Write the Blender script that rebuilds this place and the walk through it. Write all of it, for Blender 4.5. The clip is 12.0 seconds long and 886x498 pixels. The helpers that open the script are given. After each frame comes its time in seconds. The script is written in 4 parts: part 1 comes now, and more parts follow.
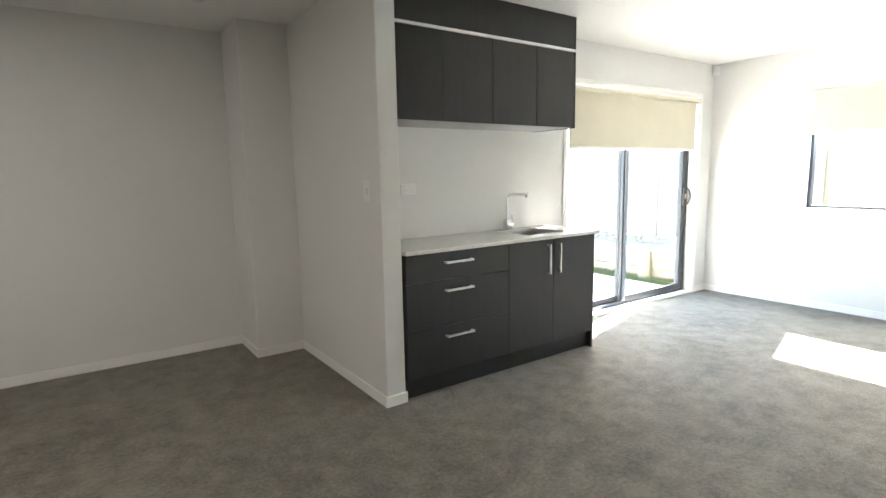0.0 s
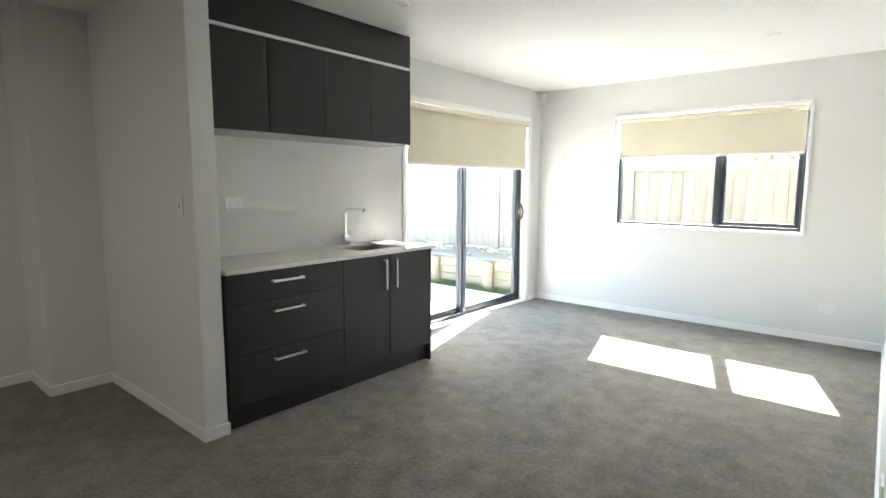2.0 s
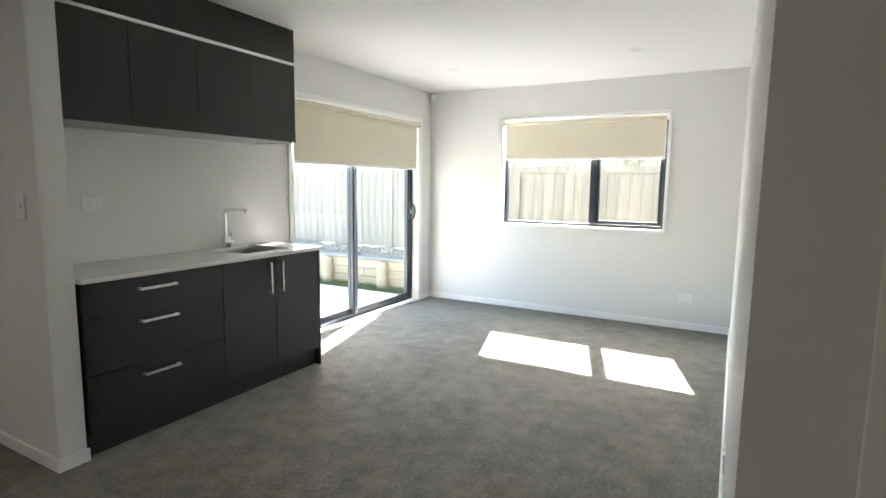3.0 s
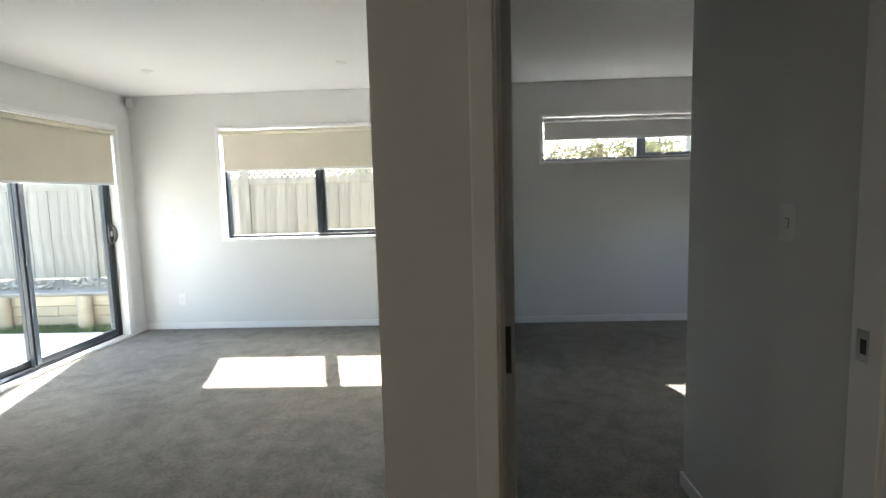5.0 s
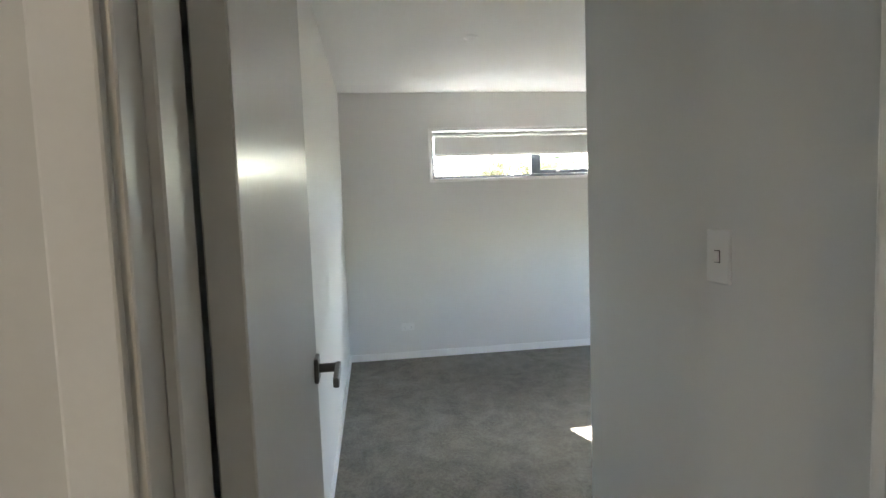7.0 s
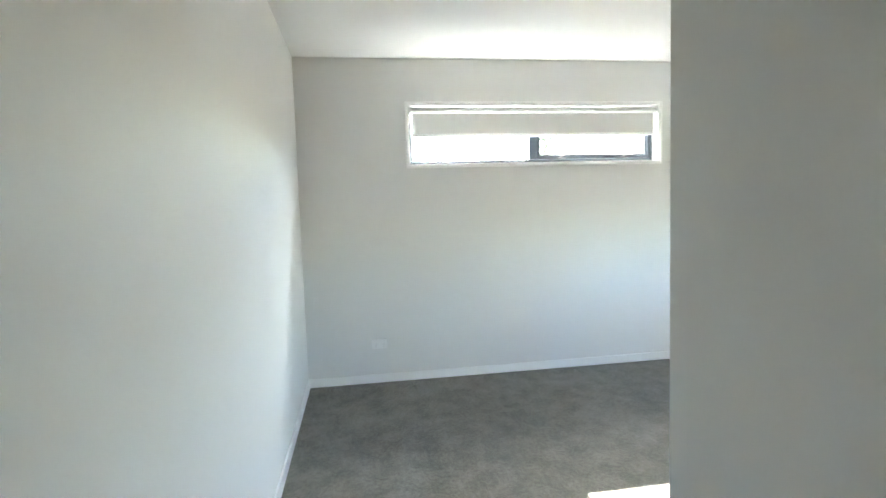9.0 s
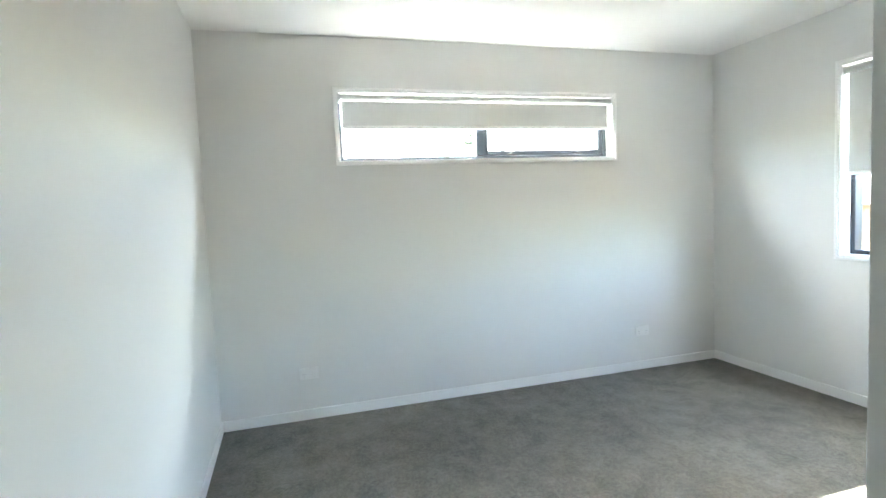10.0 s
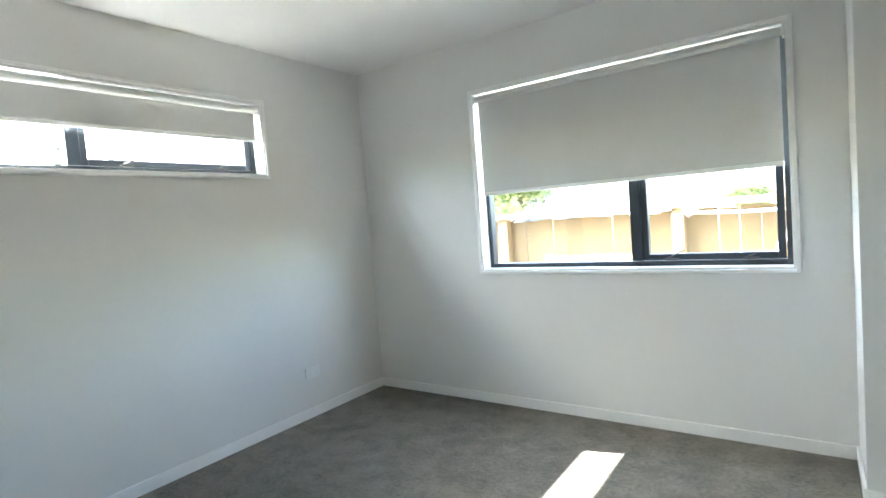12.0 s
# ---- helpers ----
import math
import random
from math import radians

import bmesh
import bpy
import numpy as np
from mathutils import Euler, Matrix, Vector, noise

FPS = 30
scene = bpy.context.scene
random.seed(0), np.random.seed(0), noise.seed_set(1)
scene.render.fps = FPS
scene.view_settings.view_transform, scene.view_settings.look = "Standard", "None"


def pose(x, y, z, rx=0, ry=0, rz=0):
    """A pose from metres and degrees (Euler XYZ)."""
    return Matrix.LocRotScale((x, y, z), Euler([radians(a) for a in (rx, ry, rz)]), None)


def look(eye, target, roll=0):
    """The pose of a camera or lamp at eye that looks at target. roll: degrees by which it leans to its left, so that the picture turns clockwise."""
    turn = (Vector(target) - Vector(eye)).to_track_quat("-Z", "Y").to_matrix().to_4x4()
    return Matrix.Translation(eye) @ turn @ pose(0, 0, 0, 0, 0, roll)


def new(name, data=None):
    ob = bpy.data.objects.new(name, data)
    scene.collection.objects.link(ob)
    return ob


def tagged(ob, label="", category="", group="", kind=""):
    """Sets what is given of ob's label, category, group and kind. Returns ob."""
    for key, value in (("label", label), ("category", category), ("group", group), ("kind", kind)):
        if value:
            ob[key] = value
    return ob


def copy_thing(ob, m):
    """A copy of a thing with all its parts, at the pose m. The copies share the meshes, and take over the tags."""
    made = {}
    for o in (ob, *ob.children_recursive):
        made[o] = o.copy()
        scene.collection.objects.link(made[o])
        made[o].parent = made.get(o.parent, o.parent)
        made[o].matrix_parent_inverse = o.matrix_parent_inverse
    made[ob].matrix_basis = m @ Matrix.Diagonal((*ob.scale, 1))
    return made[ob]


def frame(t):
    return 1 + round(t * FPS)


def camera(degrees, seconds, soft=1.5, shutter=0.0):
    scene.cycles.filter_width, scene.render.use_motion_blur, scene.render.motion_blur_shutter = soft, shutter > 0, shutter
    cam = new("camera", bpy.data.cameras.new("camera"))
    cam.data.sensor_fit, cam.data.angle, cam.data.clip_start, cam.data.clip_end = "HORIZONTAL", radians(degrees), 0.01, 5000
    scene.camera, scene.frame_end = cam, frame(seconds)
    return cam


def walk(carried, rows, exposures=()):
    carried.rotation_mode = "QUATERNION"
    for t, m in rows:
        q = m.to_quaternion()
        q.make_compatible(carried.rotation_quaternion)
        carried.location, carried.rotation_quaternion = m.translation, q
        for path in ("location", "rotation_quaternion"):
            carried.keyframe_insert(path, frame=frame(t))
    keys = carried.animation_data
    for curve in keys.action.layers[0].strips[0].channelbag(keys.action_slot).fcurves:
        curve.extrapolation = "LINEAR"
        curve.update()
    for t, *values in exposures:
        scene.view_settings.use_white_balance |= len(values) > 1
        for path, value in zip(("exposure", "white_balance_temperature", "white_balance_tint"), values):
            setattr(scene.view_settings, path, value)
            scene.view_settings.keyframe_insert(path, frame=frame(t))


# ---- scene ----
cam = camera(80.0, 12.0)
PATH = [
    (0, (-1.495, -2.543, 1.319), (-0.364, -0.917, 1.039), -1.1),
    (0.5, (-1.449, -2.564, 1.354), (-0.176, -1.044, 1.089), -0.0),
    (1, (-1.4, -2.586, 1.356), (-0.034, -1.148, 1.096), 0.3),
    (1.5, (-1.38, -2.597, 1.345), (0.072, -1.243, 1.1), 0.4),
    (2, (-1.34, -2.623, 1.341), (0.18, -1.346, 1.1), 0.2),
    (2.5, (-1.3, -2.66, 1.34), (0.299, -1.483, 1.101), 0.2),
    (2.7, (-1.306, -2.652, 1.352), (0.353, -1.562, 1.11), 0.5),
    (4.5, (-1.191, -2.762, 1.345), (0.77, -2.439, 1.126), -1.4),
    (5, (-1.18, -2.849, 1.347), (0.807, -2.766, 1.136), -1.6),
    (5.5, (-1.11, -2.934, 1.346), (0.881, -2.967, 1.157), -2.0),
    (6, (-1.051, -2.979, 1.35), (0.939, -3.057, 1.171), -2.5),
    (6.5, (-0.88, -3.026, 1.335), (1.104, -3.183, 1.136), -2.2),
    (7, (-0.623, -3.07, 1.354), (1.354, -3.332, 1.205), -2.1),
    (9, (0.213, -3.237, 1.306), (2.182, -3.548, 1.149), -1.8),
    (9.5, (0.443, -3.237, 1.306), (2.382, -3.691, 1.122), -1.8),
    (10, (0.747, -3.266, 1.295), (2.659, -3.835, 1.147), -2.6),
    (10.5, (0.902, -3.341, 1.318), (2.728, -4.143, 1.166), -2.9),
    (11, (1.086, -3.392, 1.309), (2.645, -4.635, 1.153), -2.8),
    (11.5, (1.227, -3.415, 1.295), (2.605, -4.854, 1.117), -4.2),
    (12, (1.344, -3.524, 1.27), (2.5, -5.152, 1.153), -4.5),
]
walk(cam, [(t, look(e, g, r)) for t, e, g, r in PATH], [(0, 4.5, 6750, 10), (1, 4.32, 6700, 10), (2.5, 3.86, 6650, 10), (5, 3.4, 6600, 9), (6, 4.05, 6600, 9), (6.5, 4.2, 6650, 9), (7, 4.92, 6700, 9), (9.5, 5.47, 6450, 5), (11, 5.38, 6400, 5), (12, 4.82, 6400, 5)])


# ---- exposure, world, sun ----
# (walk() above carries the exposure)
world = bpy.data.worlds.new("sky")
scene.world = world
world.use_nodes = True
wn = world.node_tree.nodes
wbg = wn["Background"]
sky = wn.new("ShaderNodeTexSky")
sky.sky_type = "NISHITA"
sky.sun_disc = False
SUN_DIR = Vector((1.0, 0.28, 0.913)).normalized()      # towards the sun
sky.sun_elevation = math.asin(SUN_DIR.z)
sky.sun_rotation = math.atan2(SUN_DIR.x, SUN_DIR.y)
sky.air_density, sky.dust_density, sky.ozone_density = 1.0, 2.0, 1.0
world.node_tree.links.new(sky.outputs[0], wbg.inputs[0])
wbg.inputs[1].default_value = 0.15
sun = new("sun", bpy.data.lights.new("sun", "SUN"))
sun.data.energy, sun.data.angle, sun.data.color = 4.2, radians(0.5), (1.0, 0.96, 0.92)
sun.matrix_world = look(SUN_DIR * 30, (0, 0, 0))


# sky light entering by the openings: lamps in the window heads, behind the drawn blinds
def sky_lamp(centre, target, w, h, watts):
    d = bpy.data.lights.new("window_sky_light", "AREA")
    d.shape, d.size, d.size_y, d.energy, d.color = "RECTANGLE", w, h, watts, (0.95, 0.98, 1.0)
    new("window_sky_light", d).matrix_world = look(centre, target)


sky_lamp((2.6, 0.86, 1.84), (1.6, -1.2, 0.7), 0.45, 0.34, 1.3)
sky_lamp((4.46, -1.23, 1.88), (2.4, -1.23, 0.6), 1.5, 0.34, 3.0)
sky_lamp((2.3, -6.84, 1.78), (2.3, -4.6, 0.8), 1.5, 0.45, 0.8)
sky_lamp((4.46, -4.63, 1.98), (2.0, -4.63, 1.0), 1.8, 0.16, 1.5)


# unseen fill lamps added in the hall ceiling, one warm, one near white
HALL_FILLS = ((-2.1, -2.3, 0.30, (1.0, 0.77, 0.52)), (-2.4, -0.2, 0.95, (1.0, 0.965, 0.93)))
for hx, hy, watts, tone in HALL_FILLS:
    d = bpy.data.lights.new("hall_fill_lamp", "AREA")
    d.shape, d.size, d.energy, d.color = "DISK", 0.066, watts, tone
    new("hall_fill_lamp", d).matrix_world = look((hx, hy, 2.388), (hx, hy, 0.0))


# ---- plan, in metres ----
XW = 4.16            # east wall, inner face
YK = 0.53            # kitchen and sliding-door wall, inner face
YL = -2.69           # partition, living face
YB = -2.82           # partition, bedroom face
YS = -6.54           # bedroom south wall, inner face
XD0, XD1 = -0.245, -0.115   # wall with the bedroom door: hall face, bedroom face
YO0, YO1 = -3.62, -2.91     # bedroom door opening between the jambs
YE = -3.81           # entry wall of the bedroom
XE = 1.12          # end of the entry wall
XR = 1.19            # bedroom west wall
YN = 1.78            # back wall of the nook
XH = -3.4            # hall west wall
YH = -4.9            # hall south wall
HC = 2.40            # ceiling
TH = 0.17            # outer wall thickness
LW = (-2.075, -0.368, 0.920, 2.06)    # living window: y, y, z, z
BW = (-5.645, -3.618, 1.614, 2.078)   # bedroom high window
SW = (1.42, 3.175, 0.89, 2.07)      # bedroom south window: x, x, z, z
SD = (1.90, 3.90, 0.0, 2.06)        # sliding door: x, x, z, z
GZ = -0.25           # ground outside


# ---- materials ----
def nodes_of(name):
    m = bpy.data.materials.new(name)
    m.use_nodes = True
    nt = m.node_tree
    return m, nt, nt.nodes["Principled BSDF"]


def surface(name, base, rough=0.6, metal=0.0, var=0.08, scale=3.0, grain=60.0, bump=0.1, dist=0.002, stretch=(1, 1, 1), spec=0.5, rand=0.0):
    """A procedural surface: two scales of noise on the colour, fine relief, and a small shift per object."""
    m, nt, p = nodes_of(name)
    n, l = nt.nodes, nt.links
    tc = n.new("ShaderNodeTexCoord")
    mp = n.new("ShaderNodeMapping")
    mp.inputs["Scale"].default_value = stretch
    l.new(tc.outputs["Object"], mp.inputs[0])
    big = n.new("ShaderNodeTexNoise")
    big.inputs["Scale"].default_value, big.inputs["Detail"].default_value = scale, 5
    fine = n.new("ShaderNodeTexNoise")
    fine.inputs["Scale"].default_value, fine.inputs["Detail"].default_value = grain, 4
    for q in (big, fine):
        l.new(mp.outputs[0], q.inputs["Vector"])
    add = n.new("ShaderNodeMath")
    add.operation = "MULTIPLY_ADD"
    l.new(big.outputs[0], add.inputs[0])
    add.inputs[1].default_value = 0.6
    half = n.new("ShaderNodeMath")
    half.operation = "MULTIPLY"
    half.inputs[1].default_value = 0.4
    l.new(fine.outputs[0], half.inputs[0])
    l.new(half.outputs[0], add.inputs[2])
    last = add.outputs[0]
    if rand:
        info = n.new("ShaderNodeObjectInfo")
        mix = n.new("ShaderNodeMath")
        mix.operation = "MULTIPLY_ADD"
        l.new(info.outputs["Random"], mix.inputs[0])
        mix.inputs[1].default_value = rand
        l.new(last, mix.inputs[2])
        last = mix.outputs[0]
    ramp = n.new("ShaderNodeValToRGB")
    ramp.color_ramp.elements[0].position, ramp.color_ramp.elements[1].position = 0.3, 0.7 + rand
    ramp.color_ramp.elements[0].color = (*[c * (1 - var) for c in base], 1)
    ramp.color_ramp.elements[1].color = (*[min(1, c * (1 + var)) for c in base], 1)
    l.new(last, ramp.inputs[0])
    l.new(ramp.outputs[0], p.inputs["Base Color"])
    p.inputs["Roughness"].default_value, p.inputs["Metallic"].default_value = rough, metal
    p.inputs["Specular IOR Level"].default_value = spec
    if bump:
        b = n.new("ShaderNodeBump")
        b.inputs["Strength"].default_value, b.inputs["Distance"].default_value = bump, dist
        l.new(fine.outputs[0], b.inputs["Height"])
        l.new(b.outputs[0], p.inputs["Normal"])
    return m


def carpet_material():
    """Cut-pile carpet: pile grain, trodden patches and faint vacuum marks."""
    m, nt, p = nodes_of("carpet_pile")
    n, l = nt.nodes, nt.links
    tc = n.new("ShaderNodeTexCoord")
    pile = n.new("ShaderNodeTexNoise")
    pile.inputs["Scale"].default_value, pile.inputs["Detail"].default_value, pile.inputs["Roughness"].default_value = 48, 8, 0.82
    tuft = n.new("ShaderNodeTexVoronoi")
    tuft.inputs["Scale"].default_value = 190
    patch = n.new("ShaderNodeTexNoise")
    patch.inputs["Scale"].default_value, patch.inputs["Detail"].default_value, patch.inputs["Distortion"].default_value = 8, 5, 0.0
    wide = n.new("ShaderNodeTexNoise")
    wide.inputs["Scale"].default_value, wide.inputs["Detail"].default_value = 1.6, 3
    for q in (pile, tuft, patch, wide):
        l.new(tc.outputs["Object"], q.inputs["Vector"])

    def weigh(a, f, b):
        k = n.new("ShaderNodeMath")
        k.operation = "MULTIPLY_ADD"
        l.new(a, k.inputs[0])
        k.inputs[1].default_value = f
        if b is None:
            k.inputs[2].default_value = 0.0
        else:
            l.new(b, k.inputs[2])
        return k.outputs[0]

    s = weigh(wide.outputs[0], 0.15, None)
    s = weigh(patch.outputs[0], 0.25, s)
    s = weigh(pile.outputs[0], 0.60, s)
    ramp = n.new("ShaderNodeValToRGB")
    ramp.color_ramp.elements[0].position, ramp.color_ramp.elements[1].position = 0.38, 0.61
    ramp.color_ramp.elements[0].color = (0.066, 0.060, 0.048, 1)
    ramp.color_ramp.elements[1].color = (0.285, 0.261, 0.212, 1)
    l.new(s, ramp.inputs[0])
    l.new(ramp.outputs[0], p.inputs["Base Color"])
    p.inputs["Roughness"].default_value = 0.95
    p.inputs["Specular IOR Level"].default_value = 0.1
    p.inputs["Sheen Weight"].default_value, p.inputs["Sheen Roughness"].default_value = 0.25, 0.5
    h = weigh(tuft.outputs[0], 0.5, pile.outputs[0])
    h = weigh(patch.outputs[0], 0.5, h)
    b = n.new("ShaderNodeBump")
    b.inputs["Strength"].default_value, b.inputs["Distance"].default_value = 0.8, 0.010
    l.new(h, b.inputs["Height"])
    l.new(b.outputs[0], p.inputs["Normal"])
    return m


def glass_material():
    m, nt, p = nodes_of("window_glass")
    n, l = nt.nodes, nt.links
    n.remove(p)
    clear, gloss, mix, lw = n.new("ShaderNodeBsdfTransparent"), n.new("ShaderNodeBsdfGlossy"), n.new("ShaderNodeMixShader"), n.new("ShaderNodeLayerWeight")
    clear.inputs[0].default_value = (0.95, 0.97, 0.96, 1)
    gloss.inputs["Roughness"].default_value = 0.02
    lw.inputs[0].default_value = 0.5
    power = n.new("ShaderNodeMath")
    power.operation = "POWER"
    power.inputs[1].default_value = 5.0
    l.new(lw.outputs["Facing"], power.inputs[0])
    amount = n.new("ShaderNodeMath")
    amount.operation = "MULTIPLY_ADD"
    amount.inputs[1].default_value, amount.inputs[2].default_value = 0.45, 0.025
    l.new(power.outputs[0], amount.inputs[0])
    l.new(amount.outputs[0], mix.inputs[0])
    l.new(clear.outputs[0], mix.inputs[1])
    l.new(gloss.outputs[0], mix.inputs[2])
    l.new(mix.outputs[0], n["Material Output"].inputs[0])
    return m


def blind_material(name, base, through_light):
    """Woven roller-blind cloth that lets some light through."""
    m, nt, p = nodes_of(name)
    n, l = nt.nodes, nt.links
    tc = n.new("ShaderNodeTexCoord")
    weave = n.new("ShaderNodeTexNoise")
    weave.inputs["Scale"].default_value, weave.inputs["Detail"].default_value = 260, 3
    soft_n = n.new("ShaderNodeTexNoise")
    soft_n.inputs["Scale"].default_value = 2.5
    ramp = n.new("ShaderNodeValToRGB")
    ramp.color_ramp.elements[0].position, ramp.color_ramp.elements[1].position = 0.3, 0.7
    ramp.color_ramp.elements[0].color = (*[c * 0.93 for c in base], 1)
    ramp.color_ramp.elements[1].color = (*[min(1, c * 1.05) for c in base], 1)
    l.new(tc.outputs["Object"], weave.inputs["Vector"])
    l.new(tc.outputs["Object"], soft_n.inputs["Vector"])
    mixn = n.new("ShaderNodeMath")
    mixn.operation = "ADD"
    l.new(weave.outputs[0], mixn.inputs[0])
    l.new(soft_n.outputs[0], mixn.inputs[1])
    hal = n.new("ShaderNodeMath")
    hal.operation = "MULTIPLY"
    hal.inputs[1].default_value = 0.5
    l.new(mixn.outputs[0], hal.inputs[0])
    l.new(hal.outputs[0], ramp.inputs[0])
    l.new(ramp.outputs[0], p.inputs["Base Color"])
    p.inputs["Roughness"].default_value = 0.9
    p.inputs["Specular IOR Level"].default_value = 0.15
    b = n.new("ShaderNodeBump")
    b.inputs["Strength"].default_value, b.inputs["Distance"].default_value = 0.2, 0.001
    l.new(weave.outputs[0], b.inputs["Height"])
    l.new(b.outputs[0], p.inputs["Normal"])
    tr, mix = n.new("ShaderNodeBsdfTranslucent"), n.new("ShaderNodeMixShader")
    l.new(ramp.outputs[0], tr.inputs[0])
    mix.inputs[0].default_value = through_light
    l.new(p.outputs[0], mix.inputs[1])
    l.new(tr.outputs[0], mix.inputs[2])
    l.new(mix.outputs[0], n["Material Output"].inputs[0])
    return m


def leaf_material(name, base):
    m, nt, p = nodes_of(name)
    n, l = nt.nodes, nt.links
    geo = n.new("ShaderNodeNewGeometry")
    ramp = n.new("ShaderNodeValToRGB")
    ramp.color_ramp.elements[0].color = (*[c * 0.55 for c in base], 1)
    ramp.color_ramp.elements[1].color = (*[c * 1.5 for c in base], 1)
    l.new(geo.outputs["Random Per Island"], ramp.inputs[0])
    l.new(ramp.outputs[0], p.inputs["Base Color"])
    p.inputs["Roughness"].default_value = 0.55
    tr, mix = n.new("ShaderNodeBsdfTranslucent"), n.new("ShaderNodeMixShader")
    l.new(ramp.outputs[0], tr.inputs[0])
    mix.inputs[0].default_value = 0.35
    l.new(p.outputs[0], mix.inputs[1])
    l.new(tr.outputs[0], mix.inputs[2])
    l.new(mix.outputs[0], n["Material Output"].inputs[0])
    return m


M_WALL = surface("wall_paint", (0.77, 0.77, 0.755), 0.55, var=0.012, scale=1.3, grain=190, bump=0.05, dist=0.001, spec=0.3)
M_CEIL = surface("ceiling_paint", (0.86, 0.86, 0.85), 0.8, var=0.01, scale=1.0, grain=150, bump=0.04, dist=0.001, spec=0.2)
M_TRIM = surface("gloss_trim_paint", (0.90, 0.90, 0.89), 0.3, var=0.02, scale=4, grain=120, bump=0.03, dist=0.0006)
M_DOOR = surface("door_enamel", (0.78, 0.78, 0.77), 0.25, var=0.015, scale=2, grain=90, bump=0.04, dist=0.0008)
M_CARPET = carpet_material()
M_DARK = surface("dark_woodgrain_laminate", (0.024, 0.023, 0.023), 0.45, var=0.14, scale=5, grain=45, bump=0.10, dist=0.0006, stretch=(6, 6, 0.5), spec=0.4)
M_CARCASS = surface("cabinet_carcass", (0.42, 0.42, 0.42), 0.55, var=0.03, bump=0)
M_STRIP = surface("satin_aluminium", (0.72, 0.72, 0.72), 0.35, metal=0.7, var=0.03, scale=8, grain=200, bump=0.03, dist=0.0003)
M_STONE = surface("engineered_stone", (0.72, 0.71, 0.68), 0.18, var=0.05, scale=14, grain=240, bump=0.0)
M_STEEL = surface("brushed_stainless_steel", (0.56, 0.56, 0.56), 0.28, metal=1.0, var=0.08, scale=5, grain=180, bump=0.08, dist=0.0003, stretch=(1, 12, 1))
M_CHROME = surface("chrome", (0.78, 0.78, 0.79), 0.08, metal=1.0, var=0.02, bump=0)
M_NICKEL = surface("satin_nickel", (0.62, 0.61, 0.59), 0.3, metal=1.0, var=0.04, scale=10, grain=200, bump=0.03, dist=0.0003)
M_GUN = surface("dark_bronze_hardware", (0.10, 0.098, 0.095), 0.35, metal=0.8, var=0.1, scale=20, grain=200, bump=0.05, dist=0.0004)
M_ALU = surface("slate_powder_coat", (0.030, 0.038, 0.048), 0.4, var=0.12, scale=6, grain=300, bump=0.05, dist=0.0004)
M_ALU_GREY = surface("grey_anodised_track", (0.24, 0.27, 0.31), 0.35, metal=0.5, var=0.08, scale=6, grain=250, bump=0.04, dist=0.0004)
M_PLASTIC = surface("white_plastic", (0.83, 0.83, 0.82), 0.3, var=0.01, bump=0)
# near-black that paints the shade in small gaps and holes
M_SLOT_SHADE = surface("painted_slot_shade", (0.03, 0.03, 0.03), 0.6, var=0.05, bump=0)
# one blind cloth in two tints: cream as if sunlit, grey as if shaded
M_BLIND_SUNLIT = blind_material("sunlit_tint_blind_cloth", (0.79, 0.74, 0.61), 0.025)
M_BLIND_SHADED = blind_material("shaded_tint_blind_cloth", (0.70, 0.70, 0.68), 0.04)
M_GLASS = glass_material()
# glowing face for the fittings of the added hall fill lamps
M_LIT = surface("fill_lamp_diffuser", (0.9, 0.9, 0.88), 0.4, var=0.02, bump=0)
M_LIT.node_tree.nodes["Principled BSDF"].inputs["Emission Color"].default_value = (1.0, 0.85, 0.68, 1)
M_LIT.node_tree.nodes["Principled BSDF"].inputs["Emission Strength"].default_value = 3.0
M_LENS = surface("frosted_diffuser", (0.78, 0.78, 0.76), 0.4, var=0.02, bump=0)
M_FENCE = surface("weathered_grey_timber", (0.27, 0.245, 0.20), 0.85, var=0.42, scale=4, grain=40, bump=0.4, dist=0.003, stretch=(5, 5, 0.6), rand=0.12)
M_PINE = surface("treated_pine", (0.24, 0.165, 0.085), 0.8, var=0.28, scale=4, grain=40, bump=0.35, dist=0.003, stretch=(5, 5, 0.6), rand=0.3)
M_SLEEPER = surface("retaining_timber", (0.40, 0.33, 0.22), 0.85, var=0.3, scale=3, grain=35, bump=0.4, dist=0.004, stretch=(4, 0.7, 4), rand=0.25)
M_CAP = surface("grey_capping_timber", (0.24, 0.225, 0.19), 0.85, var=0.35, scale=3, grain=35, bump=0.4, dist=0.004, stretch=(4, 0.7, 4))
M_CONC = surface("concrete_path", (0.54, 0.525, 0.49), 0.85, var=0.12, scale=2.2, grain=90, bump=0.25, dist=0.003)
M_SOIL = surface("dry_ground", (0.24, 0.205, 0.15), 0.95, var=0.35, scale=1.2, grain=22, bump=0.5, dist=0.02)
M_STONE_EDGE = surface("rubble_stone", (0.46, 0.41, 0.32), 0.9, var=0.25, scale=9, grain=60, bump=0.4, dist=0.004, rand=0.4)
M_GRASS = leaf_material("grass_blades", (0.11, 0.14, 0.05))
M_LEAF = leaf_material("olive_leaves", (0.15, 0.145, 0.07))
M_LEAF2 = leaf_material("fresh_leaves", (0.13, 0.165, 0.06))
M_CONIFER = leaf_material("conifer_needles", (0.05, 0.075, 0.04))
M_BARK = surface("bark", (0.16, 0.125, 0.095), 0.9, var=0.35, scale=5, grain=30, bump=0.6, dist=0.01, stretch=(3, 3, 0.7))
